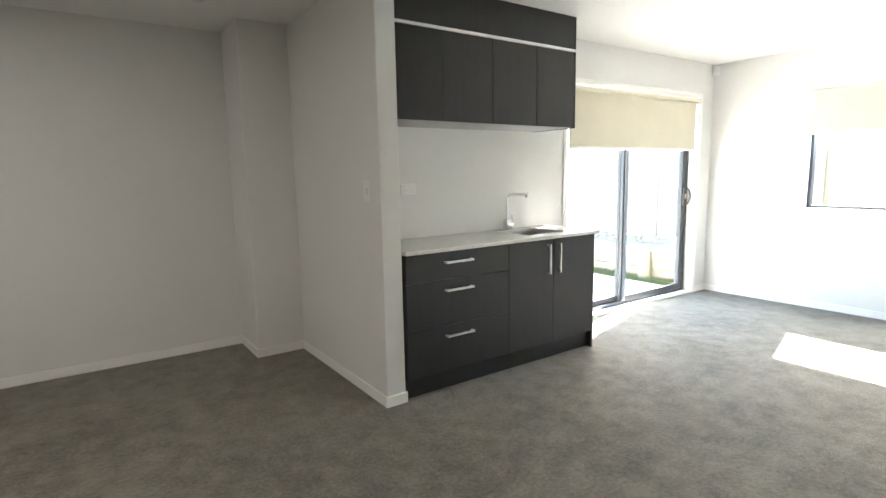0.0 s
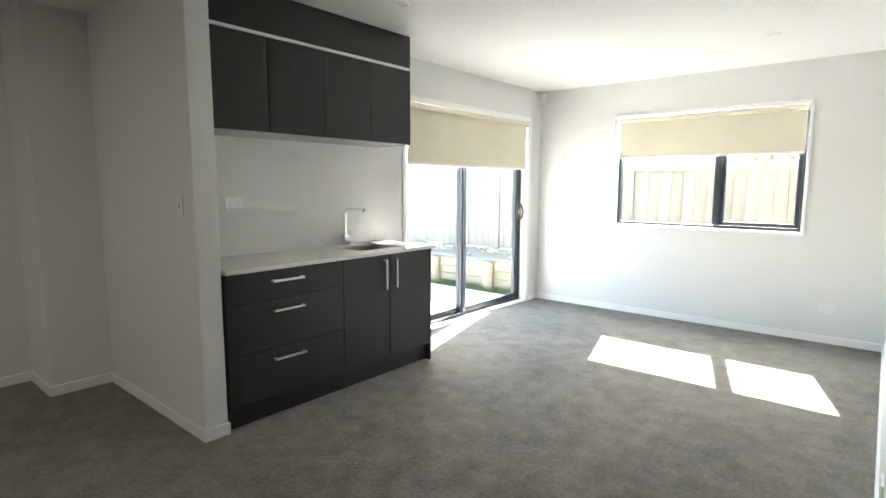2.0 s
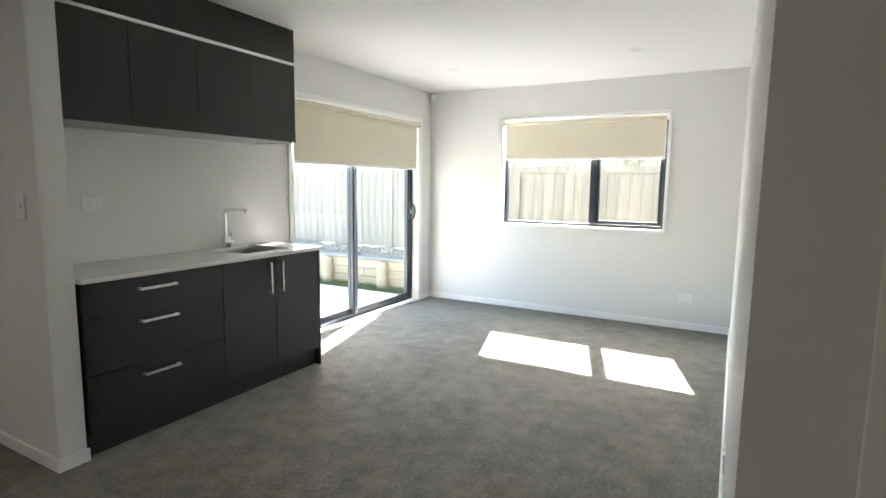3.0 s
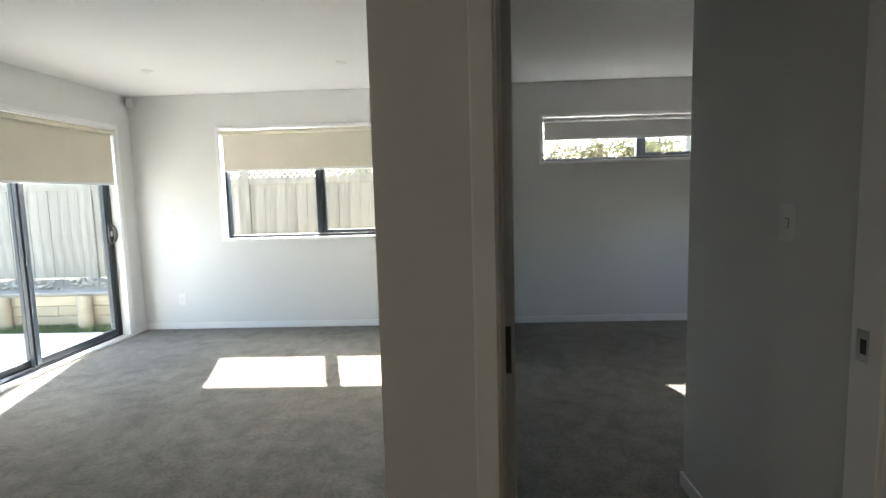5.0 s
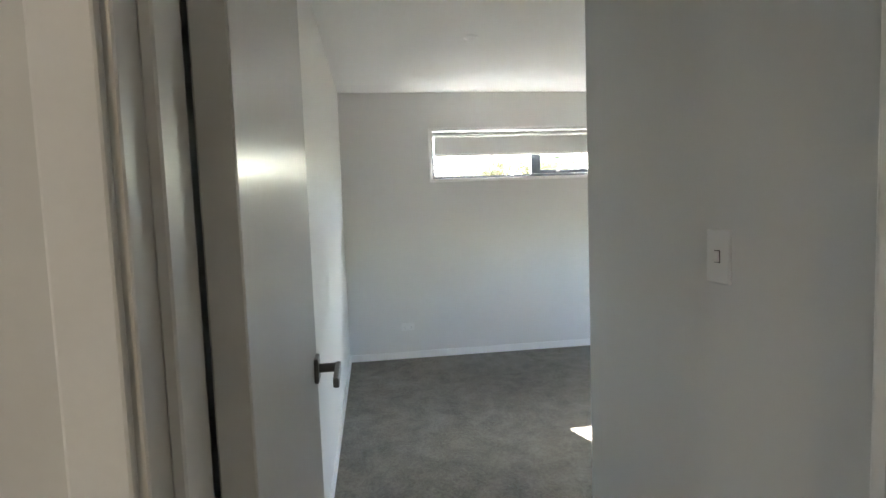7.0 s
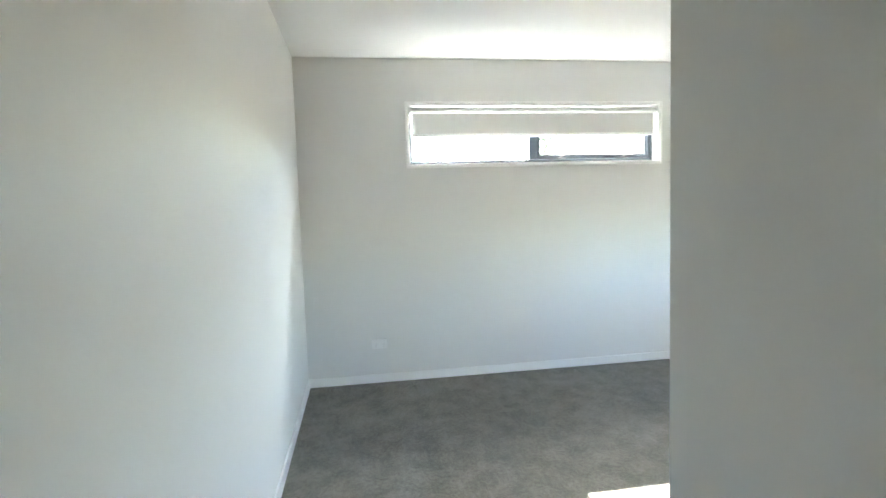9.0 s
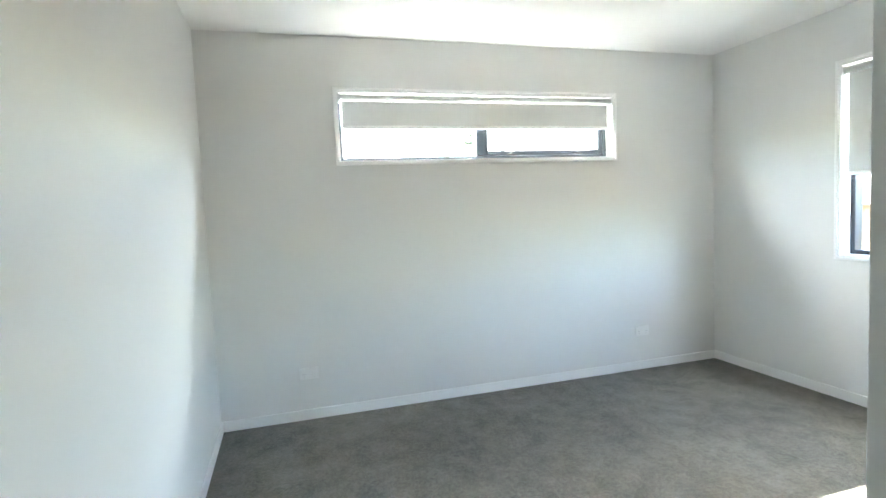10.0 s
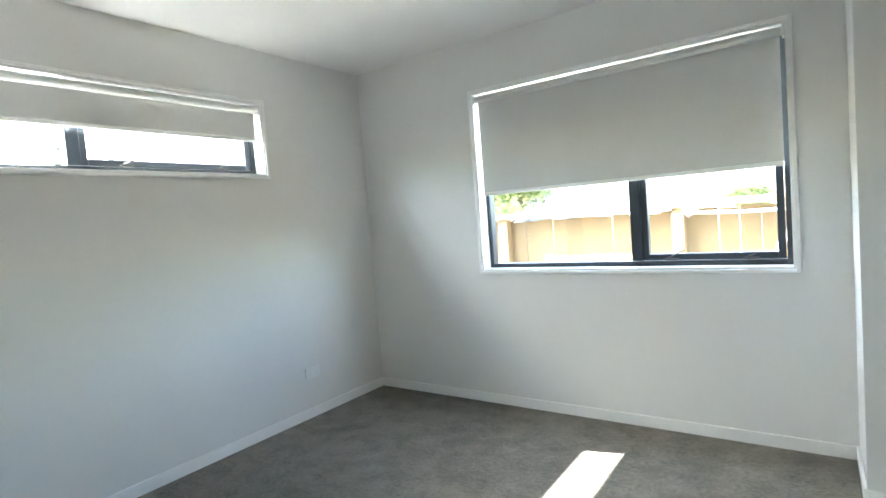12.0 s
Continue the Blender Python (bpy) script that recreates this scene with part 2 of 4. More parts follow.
M_ROOF = surface("dark_roof_tile", (0.10, 0.10, 0.105), 0.7, var=0.15, scale=3, grain=40, bump=0.2, dist=0.004, rand=0.3)
M_CLAD = surface("white_weatherboard", (0.68, 0.67, 0.64), 0.6, var=0.05, scale=2, grain=60, bump=0.1, dist=0.001)
# grey for the added outer layer that damps bounce towards the fence
M_BOUNCE_CUT = surface("bounce_cutting_grey", (0.30, 0.285, 0.255), 0.85, var=0.2, scale=6, grain=40, bump=0.3, dist=0.004)
M_HOSE = surface("white_hose", (0.76, 0.76, 0.74), 0.45, var=0.04, bump=0)


# ---- building helpers ----
def link(name, bm, material, parent=None, label="", smooth=False):
    me = bpy.data.meshes.new(name)
    bm.to_mesh(me)
    bm.free()
    me.materials.append(material)
    if smooth:
        me.shade_smooth()
        me.set_sharp_from_angle(angle=radians(35))
    ob = new(name, me)
    if parent is not None:
        ob.parent = parent
    if label:
        ob["label"] = label
    return ob


def part(name, bm, material, parent, label="", smooth=False):
    return link(name, bm, material, parent, label, smooth)


def empty(name, x=0.0, y=0.0, z=0.0):
    ob = new(name)
    ob.empty_display_size = 0.05
    ob.matrix_world = Matrix.Translation((x, y, z))
    return ob


def add_box(bm, x0, x1, y0, y1, z0, z1, bevel=0.0, seg=2):
    m = Matrix.Translation(((x0 + x1) / 2, (y0 + y1) / 2, (z0 + z1) / 2)) @ Matrix.Diagonal((abs(x1 - x0), abs(y1 - y0), abs(z1 - z0), 1))
    r = bmesh.ops.create_cube(bm, size=1.0, matrix=m)
    if bevel:
        edges = list({e for v in r["verts"] for e in v.link_edges})
        bmesh.ops.bevel(bm, geom=edges, offset=bevel, segments=seg, affect="EDGES", profile=0.5)
    return bm


def box(x0, x1, y0, y1, z0, z1, bevel=0.0, seg=2):
    return add_box(bmesh.new(), x0, x1, y0, y1, z0, z1, bevel, seg)


def add_tube(bm, pts, r, seg=10, r_end=None):
    """A round bar along a line of points."""
    rings = []
    n = len(pts)
    pts = [Vector(p) for p in pts]
    for i, p in enumerate(pts):
        d = (pts[min(i + 1, n - 1)] - pts[max(i - 1, 0)]).normalized()
        a = d.orthogonal().normalized() if i == 0 else (rings_a - d * rings_a.dot(d)).normalized()
        rings_a = a
        b = d.cross(a)
        rr = r if r_end is None else r + (r_end - r) * i / (n - 1)
        rings.append([bm.verts.new(p + (a * math.cos(k * math.tau / seg) + b * math.sin(k * math.tau / seg)) * rr) for k in range(seg)])
    for u, v in zip(rings, rings[1:]):
        for k in range(seg):
            bm.faces.new((u[k], u[(k + 1) % seg], v[(k + 1) % seg], v[k]))
    bm.faces.new(rings[0][::-1])
    bm.faces.new(rings[-1])
    return bm


def tube(pts, r, seg=10, r_end=None):
    return add_tube(bmesh.new(), pts, r, seg, r_end)


def wall_mesh(axis, lo, hi, a0, a1, z0, z1, holes=()):
    """A wall along x or y from a0 to a1, its faces at lo and hi, with openings (a, a, z, z) cut through it."""
    bm = bmesh.new()
    cuts = sorted({a0, a1, *[h[0] for h in holes], *[h[1] for h in holes]})

    def put(u0, u1, w0, w1):
        if axis == "x":
            add_box(bm, u0, u1, lo, hi, w0, w1)
        else:
            add_box(bm, lo, hi, u0, u1, w0, w1)

    for u0, u1 in zip(cuts, cuts[1:]):
        hole = [h for h in holes if h[0] <= u0 + 1e-6 and h[1] >= u1 - 1e-6]
        if not hole:
            put(u0, u1, z0, z1)
            continue
        _, _, w0, w1 = hole[0]
        if w0 > z0 + 1e-6:
            put(u0, u1, z0, w0)
        if w1 < z1 - 1e-6:
            put(u0, u1, w1, z1)
    bmesh.ops.remove_doubles(bm, verts=bm.verts, dist=1e-5)
    bm.verts.index_update()
    seen = {}
    for fc in bm.faces:
        seen.setdefault(tuple(sorted(v.index for v in fc.verts)), []).append(fc)
    bmesh.ops.delete(bm, geom=[fc for fs in seen.values() if len(fs) > 1 for fc in fs], context="FACES_ONLY")
    return bm


def structure(name, bm, material, label, category):
    return tagged(link(name, bm, material), label, category, kind="structure")


# ---- floor, walls, ceiling ----
floor_bm = box(XH, XW + 0.05, YS - 0.05, YK + 0.07, -0.06, 0.0)
add_box(floor_bm, XH, 0.0, YK + 0.07, YN + 0.05, -0.06, 0.0)
structure("floor", floor_bm, M_CARPET, "taupe cut-pile carpet with trodden marks", "carpet")
ceiling_bm = box(XH - TH, XW + TH, YS - TH, YK + TH, HC, HC + 0.12)
add_box(ceiling_bm, XH - TH, 0.0, YK + TH, YN + 0.12, HC, HC + 0.12)
structure("ceiling", ceiling_bm, M_CEIL, "flat white painted plasterboard ceiling", "ceiling")
structure("wall_east", wall_mesh("y", XW, XW + TH, YS - TH, YK + TH, -0.06, HC, [LW, BW]), M_WALL, "white painted outer wall with two windows", "wall")
structure("wall_north", wall_mesh("x", YK, YK + TH, 0.0, XW, -0.06, HC, [(SD[0], SD[1], -0.0, SD[3])]), M_WALL, "white painted wall behind the kitchenette", "wall")
structure("wall_south", wall_mesh("x", YS - TH, YS, 0.45, XW, -0.06, HC, [SW]), M_WALL, "white painted bedroom wall under the wide window", "wall")
structure("wall_partition", box(XD1, XW, YB, YL, -0.06, HC, 0.002), M_WALL, "white painted wall between living room and bedroom", "wall")
structure("wall_doorway", wall_mesh("y", XD0, XD1, YH, YL, -0.06, HC, [(YO0 - 0.02, YO1 + 0.02, -0.06, 2.02)]), M_WALL, "white painted wall around the bedroom doorway", "wall")
structure("wall_bedroom_entry", box(XD1, XE, YE - 0.10, YE, -0.06, HC, 0.002), M_WALL, "short white painted wall beside the bedroom entry", "wall")
structure("wall_wardrobe_back", box(0.45, 0.55, YS, YE - 0.10, -0.06, HC), M_WALL, "white painted back of the open wardrobe recess", "wall")
structure("wall_wardrobe_nib", box(0.55, XR + 0.02, YS, YS + 0.43, -0.06, HC, 0.002), M_WALL, "short white painted wall beside the wardrobe recess", "wall")
structure("wall_kitchen_nib", box(-0.125, -0.004, 0.010, YN, -0.06, HC, 0.003), M_WALL, "white painted nib wall at the end of the kitchenette", "wall")
structure("wall_nook_back", box(XH, -0.004, YN, YN + 0.1, -0.06, HC), M_WALL, "white painted back wall of the nook", "wall")
structure("wall_column", box(-0.475, -0.125, 1.34, YN, -0.06, HC, 0.003), M_WALL, "boxed-in white painted column", "wall")
structure("wall_west", box(XH - TH, XH, YH - 0.1, YN + 0.1, -0.06, HC), M_WALL, "white painted hall wall", "wall")
structure("wall_hall_south", box(XH, XD0, YH - 0.1, YH, -0.06, HC), M_WALL, "white painted end wall of the hall", "wall")


# unseen grey outer layer, added to cut sun bounced off the walls
structure("bounce_cut_east", wall_mesh("y", XW + TH + 0.002, XW + TH + 0.02, YS - TH, YK + TH, GZ - 0.05, HC + 0.12, [LW, BW]), M_BOUNCE_CUT, "unseen grey outer layer added to cut light bounced off the house", "cladding")
structure("bounce_cut_north", wall_mesh("x", YK + TH + 0.002, YK + TH + 0.02, 0.0, XW + TH, GZ - 0.05, HC + 0.12, [(SD[0], SD[1], -0.10, SD[3])]), M_BOUNCE_CUT, "unseen grey outer layer added to cut light bounced off the house", "cladding")
structure("bounce_cut_south", wall_mesh("x", YS - TH - 0.02, YS - TH - 0.002, 0.45, XW + TH, GZ - 0.05, HC + 0.12, [SW]), M_BOUNCE_CUT, "unseen grey outer layer added to cut light bounced off the house", "cladding")


# skirting boards
def skirting(x0, y0, x1, y1, side):
    """A skirting board along the wall from one point to the other; side: the direction in which it stands off."""
    t = 0.012
    if abs(x1 - x0) > abs(y1 - y0):
        bm = box(min(x0, x1), max(x0, x1), min(y0, y0 + side * t), max(y0, y0 + side * t), 0.0, 0.065, 0.002, 1)
    else:
        bm = box(min(x0, x0 + side * t), max(x0, x0 + side * t), min(y0, y1), max(y0, y1), 0.0, 0.065, 0.002, 1)
    return structure("baseboard", bm, M_TRIM, "narrow white gloss skirting board", "skirting")


skirting(SD[1] + 0.06, YK, XW - 0.012, YK, -1)
skirting(XW, YL, XW, YK, -1)
skirting(XD0 + 0.0, YL, XW - 0.012, YL, 1)
skirting(XD1, YB, XW - 0.012, YB, -1)
skirting(XW, YS, XW, YB, -1)
skirting(XR + 0.02, YS, XW - 0.012, YS, 1)
skirting(XR + 0.02, YS + 0.012, XR + 0.02, YS + 0.43, 1)
skirting(XD1 + 0.02, YE, XE, YE, 1)
skirting(XE, YE - 0.10, XE, YE + 0.012, 1)
skirting(0.55, YS + 0.43, XR + 0.02, YS + 0.43, 1)
skirting(-0.125, 0.010, -0.125, 1.34, -1)
skirting(-0.137, 0.010, 0.004, 0.010, -1)
skirting(-0.475, 1.34, -0.137, 1.34, -1)
skirting(-0.475, 1.328, -0.475, YN, -1)
skirting(XH, YN, -0.487, YN, -1)
skirting(XH, YH, XH, YN - 0.012, 1)
skirting(XD0, YH, XD0, YO0 - 0.08, -1)
skirting(XH + 0.012, YH, XD0 - 0.012, YH, 1)


# ---- windows ----
def local(ob, p0, right, out):
    """Turn a thing so that its x runs along the wall and its y points outwards."""
    ob.matrix_world = Matrix(((right[0], out[0], 0, p0[0]), (right[1], out[1], 0, p0[1]), (0, 0, 1, p0[2]), (0, 0, 0, 1)))
    return ob


def frame_ring(w, h, t, y0, y1, z0=0.0, x0=0.0, bevel=0.002):
    """Four bars around an opening of w by h, each t wide."""
    bm = bmesh.new()
    add_box(bm, x0, x0 + t, y0, y1, z0, z0 + h, bevel, 1)
    add_box(bm, x0 + w - t, x0 + w, y0, y1, z0, z0 + h, bevel, 1)
    add_box(bm, x0 + t, x0 + w - t, y0, y1, z0, z0 + t, bevel, 1)
    add_box(bm, x0 + t, x0 + w - t, y0, y1, z0 + h - t, z0 + h, bevel, 1)
    return bm


def stay(parent, x, z, y, lean):
    """A casement stay: a small pad and a slim arm."""
    bm = box(x - 0.035, x + 0.035, y - 0.014, y, z, z + 0.010, 0.002, 1)
    add_tube(bm, [(x - 0.02, y - 0.012, z + 0.008), (x + 0.03 * lean, y - 0.016, z + 0.018 + 0.02 * abs(lean)), (x + 0.085 * lean, y - 0.012, z + 0.02 + 0.045 * abs(lean))], 0.0045, 8)
    part("stay", bm, M_GUN, parent, "dark metal window stay")


def window(name, p0, right, out, w, h, mull, open_side, label, lean=(0.4, 0.2)):
    """A two-light aluminium window in a white lined reveal. mull: where the mullion stands; open_side: the light that has a sash."""
    win = tagged(local(new(name), p0, right, out), label, "window", kind="structure")
    part("reveal_liner", frame_ring(w, h, 0.018, -0.008, 0.105, bevel=0.001), M_TRIM, win, "white painted timber reveal")
    arch = bmesh.new()
    for b in ((-0.012, 0.006, -0.012, h + 0.012), (w - 0.006, w + 0.012, -0.012, h + 0.012), (0.006, w - 0.006, -0.012, 0.006), (0.006, w - 0.006, h - 0.006, h + 0.012)):
        add_box(arch, b[0], b[1], -0.016, -0.002, b[2], b[3], 0.002, 1)
    part("architrave", arch, M_TRIM, win, "narrow white architrave")
    part("window_frame", frame_ring(w - 0.036, h - 0.036, 0.026, 0.085, 0.150, 0.018, 0.018), M_ALU, win, "dark slate aluminium frame")
    part("mullion", box(mull - 0.030, mull + 0.030, 0.082, 0.150, 0.048, h - 0.048, 0.002, 1), M_ALU, win)
    for side in (0, 1):
        a, b = (0.048, mull - 0.030) if side == 0 else (mull + 0.030, w - 0.048)
        inset = 0.0
        if side == open_side:
            inset = 0.034
            sash = part("sash", frame_ring(b - a, h - 0.096, inset, 0.096, 0.14, 0.048, a), M_ALU, win, "dark slate aluminium opening sash")
            stay(win, a + 0.22 * (b - a), 0.048, 0.096, lean[0])
            stay(win, a + 0.78 * (b - a), 0.048, 0.096, lean[1])
        pane = part("pane", box(a + inset, b - inset, 0.118, 0.123, 0.048 + inset, h - 0.048 - inset), M_GLASS, win, "clear window glass")
        pane.visible_shadow = False
    return win


def roller_blind(name_label, p0, right, out, w, top, bottom, cloth, depth=0.03):
    """A roller blind: tube at the head, cloth hanging from it, weighted rail and end brackets. depth: how far the cloth hangs from the wall face, outwards."""
    bl = tagged(local(new("roller_blind"), (p0[0], p0[1], 0.0), right, out), name_label, "roller blind")
    part("roller_tube", tube([(0.012, depth - 0.02, top - 0.030), (w - 0.012, depth - 0.02, top - 0.030)], 0.022, 18), cloth, bl, smooth=True)
    bm = bmesh.new()
    nx = 24
    prev = None
    for i in range(nx + 1):
        x = 0.020 + (w - 0.040) * i / nx
        wob = 0.0012 * math.sin(i * 1.7)
        row = [bm.verts.new((x, depth + wob * (1 - k / 3) + dy, bottom + (top - 0.03 - bottom) * k / 3)) for dy in (0.0, 0.0012) for k in range(4)]
        if prev:
            for s in (0, 4):
                for k in range(3):
                    q = (prev[s + k], row[s + k], row[s + k + 1], prev[s + k + 1])
                    bm.faces.new(q if s == 0 else q[::-1])
        prev = row
    part("cloth", bm, cloth, bl)
    part("bottom_rail", box(0.018, w - 0.018, depth - 0.008, depth + 0.009, bottom - 0.022, bottom + 0.002, 0.005, 2), M_TRIM, bl, "white bottom rail")
    for x in (0.0, w - 0.010):
        part("bracket", box(x, x + 0.010, depth - 0.045, depth + 0.012, top - 0.058, top - 0.002, 0.003, 1), M_PLASTIC, bl, "white end bracket")
    return bl


# east windows: x of the window runs south, outwards is +x
window("window_1", (XW, LW[1], LW[2]), (0, -1), (1, 0), LW[1] - LW[0], LW[3] - LW[2], 0.99, 1, "white-lined dark aluminium living room window with half-drawn blind")
window("window_2", (XW, BW[1], BW[2]), (0, -1), (1, 0), BW[1] - BW[0], BW[3] - BW[2], 0.995, 1, "high slot window with dark aluminium frame")
window("window_3", (SW[1], YS, SW[2]), (-1, 0), (0, -1), SW[1] - SW[0], SW[3] - SW[2], 0.99, 1, "wide dark aluminium bedroom window over the yard", (0.9, 0.25))
# sunlight and shade on the blinds are put into their cloth colours
roller_blind("half-drawn roller blind over the living room window, tinted cream as sunlit", (XW, LW[1] - 0.02), (0, -1), (1, 0), LW[1] - LW[0] - 0.04, LW[3] - 0.02, 1.642, M_BLIND_SUNLIT)
roller_blind("roller blind drawn halfway down the slot window, tinted grey as shaded", (XW, BW[1] - 0.02), (0, -1), (1, 0), BW[1] - BW[0] - 0.04, BW[3] - 0.02, 1.856, M_BLIND_SHADED)
roller_blind("roller blind drawn over the wide window, tinted grey as shaded", (SW[1] - 0.02, YS), (-1, 0), (0, -1), SW[1] - SW[0] - 0.04, SW[3] - 0.02, 1.415, M_BLIND_SHADED)


# ---- sliding door ----
def sliding_door():
    w, h = SD[1] - SD[0], SD[3]
    d = tagged(local(new("door_1"), (SD[0], YK, 0.0), (1, 0), (0, 1)), "two-panel dark aluminium sliding glass door, closed", "sliding door", kind="structure")
    liner = bmesh.new()
    for b in ((0, 0.020, 0.0, h), (w - 0.020, w, 0.0, h), (0.020, w - 0.020, h - 0.020, h)):
        add_box(liner, b[0], b[1], -0.008, 0.10, b[2], b[3], 0.001, 1)
    part("reveal_liner", liner, M_TRIM, d, "white painted timber reveal")
    arch = bmesh.new()
    for b in ((-0.03, 0.006, 0.0, h + 0.03), (w - 0.006, w + 0.045, 0.0, h + 0.03), (0.006, w - 0.006, h - 0.006, h + 0.03)):
        add_box(arch, b[0], b[1], -0.016, -0.002, b[2], b[3], 0.002, 1)
    part("architrave", arch, M_TRIM, d, "narrow white architrave")
    part("sill", box(0.020, w - 0.020, -0.006, 0.075, 0.0, 0.022, 0.002, 1), M_TRIM, d, "white painted door sill")
    part("door_frame", frame_ring(w - 0.04, h - 0.024, 0.035, 0.075, 0.165, 0.004, 0.020), M_ALU, d, "dark slate aluminium outer frame")
    rail = bmesh.new()
    for y in (0.092, 0.128):
        add_box(rail, 0.06, w - 0.06, y, y + 0.006, 0.039, 0.050)
    part("track", rail, M_ALU_GREY, d, "grey door track")
    mid = 0.93
    for a, b, y0, nm in ((0.056, mid + 0.03, 0.122, "fixed_panel"), (mid - 0.03, w - 0.058, 0.082, "sliding_panel")):
        pn = part(nm, frame_ring(b - a, h - 0.10, 0.055, y0, y0 + 0.034, 0.046, a), M_ALU, d, "dark slate aluminium door panel")
        gl = part("pane", box(a + 0.055, b - 0.055, y0 + 0.014, y0 + 0.019, 0.101, h - 0.109), M_GLASS, pn, "clear door glass")
        gl.visible_shadow = False
    part("interlock", box(mid - 0.012, mid + 0.030, 0.072, 0.081, 0.06, h - 0.06, 0.002, 1), M_ALU_GREY, d, "lighter grey meeting stile")
    hx = w - 0.078
    hd = part("door_handle", box(hx - 0.024, hx + 0.030, 0.060, 0.0805, 0.945, 1.135, 0.008, 3), M_GUN, d, "black door lock and pull", True)
    loop = [(hx + 0.012, 0.062 - 0.048 * math.sin(math.pi * k / 12) ** 0.5, 0.952 + 0.0147 * k) for k in range(13)]
    part("pull", tube(loop, 0.011, 12), M_GUN, hd, smooth=True)
    part("lock_knob", box(hx - 0.010, hx + 0.010, 0.050, 0.061, 1.015, 1.065, 0.004, 2), M_STRIP, hd, "small silver lock lever", True)


sliding_door()
roller_blind("half-drawn roller blind over the sliding door, tinted cream as sunlit", (SD[0] + 0.02, YK), (1, 0), (0, 1), SD[1] - SD[0] - 0.05, SD[3] - 0.02, 1.532, M_BLIND_SUNLIT, 0.0)


# ---- bedroom door ----
def bedroom_door():
    d = tagged(empty("door_2"), "open white flush door swung back against the bedroom wall", "door", kind="structure")
    jamb = bmesh.new()
    for y0, y1 in ((YO1, YO1 + 0.02), (YO0 - 0.02, YO0)):
        add_box(jamb, XD0 - 0.002, XD1 + 0.002, y0, y1, 0.0, 2.0, 0.0015, 1)
    add_box(jamb, XD0 - 0.002, XD1 + 0.002, YO0 - 0.02, YO1 + 0.02, 2.0, 2.02, 0.0015, 1)
    part("jamb", jamb, M_TRIM, d, "white gloss door jamb")
    stop = bmesh.new()
    sx0, sx1 = XD1 - 0.095, XD1 - 0.058
    add_box(stop, sx0, sx1, YO1 - 0.011, YO1, 0.0, 2.0, 0.002, 1)
    add_box(stop, sx0, sx1, YO0, YO0 + 0.011, 0.0, 2.0, 0.002, 1)
    add_box(stop, sx0, sx1, YO0 + 0.011, YO1 - 0.011, 1.989, 2.0, 0.002, 1)
    part("door_stop", stop, M_TRIM, d)
    for x0, x1, nm in ((XD0 - 0.012, XD0 - 0.002, "hall_architrave"), (XD1 + 0.002, XD1 + 0.012, "bedroom_architrave")):
        a = bmesh.new()
        add_box(a, x0, x1, YO1 + 0.006, YO1 + 0.048, 0.0, 2.048, 0.003, 2)
        add_box(a, x0, x1, YO0 - 0.048, YO0 - 0.006, 0.0, 2.048, 0.003, 2)
        add_box(a, x0, x1, YO0 - 0.006, YO1 + 0.006, 2.006, 2.048, 0.003, 2)
        part(nm, a, M_TRIM, d, "slim white architrave")
    # the leaf, swung open into the room; local x runs away from the hinges
    leaf = part("leaf", box(0.0, 0.705, -0.0365, -0.0015, 0.012, 1.992, 0.002, 1), M_DOOR, d, "white flush door leaf")
    leaf.matrix_basis = pose(XD1 + 0.006, YO1 - 0.002, 0, 0, 0, 1.5)
    for z in (0.22, 1.02, 1.78):
        hg = bmesh.new()
        add_box(hg, XD1 - 0.036, XD1 + 0.001, YO1 - 0.0022, YO1 - 0.0002, z - 0.05, z + 0.05, 0.0008, 1)
        add_box(hg, XD1 + 0.0035, XD1 + 0.0058, YO1 - 0.030, YO1 - 0.004, z - 0.05, z + 0.05, 0.0008, 1)
        add_tube(hg, [(XD1 + 0.007, YO1 + 0.001, z - 0.05), (XD1 + 0.007, YO1 + 0.001, z + 0.05)], 0.006, 10)
        part("hinge", hg, M_GUN, d, "dark bronze butt hinge", True)
    hz, hx = 1.015, 0.655
    for s, y in ((-1, -0.0365), (1, -0.0015)):
        rose = part("rose", box(hx - 0.027, hx + 0.027, min(y, y + s * 0.009), max(y, y + s * 0.009), hz - 0.027, hz + 0.027, 0.002, 1), M_GUN, leaf, "square dark nickel rose")
        lever = tube([(hx, y + s * 0.008, hz), (hx, y + s * 0.050, hz)], 0.010, 12)
        add_box(lever, hx - 0.115, hx + 0.011, min(y + s * 0.044, y + s * 0.056), max(y + s * 0.044, y + s * 0.056), hz - 0.010, hz + 0.010, 0.002, 1)
        part("lever", lever, M_GUN, leaf, "dark nickel lever handle", True)
    part("latch_plate", box(0.7042, 0.7062, -0.031, -0.007, hz - 0.03, hz + 0.03, 0.0006, 1), M_GUN, leaf)
    st = bmesh.new()
    add_box(st, XD1 - 0.056, XD1 - 0.014, YO0 + 0.0002, YO0 + 0.0022, 0.996, 1.060, 0.0008, 1)
    plate = part("strike_plate", st, M_NICKEL, d, "satin nickel strike plate")
    # no hole is cut: a dark sheet paints its shade
    part("strike_hole_shade", box(XD1 - 0.042, XD1 - 0.026, YO0 + 0.0020, YO0 + 0.0026, 1.012, 1.042), M_SLOT_SHADE, plate, "dark sheet painting the shade in the latch hole")


bedroom_door()


# ---- kitchenette ----
KF = -0.004          # plane of the cabinet fronts
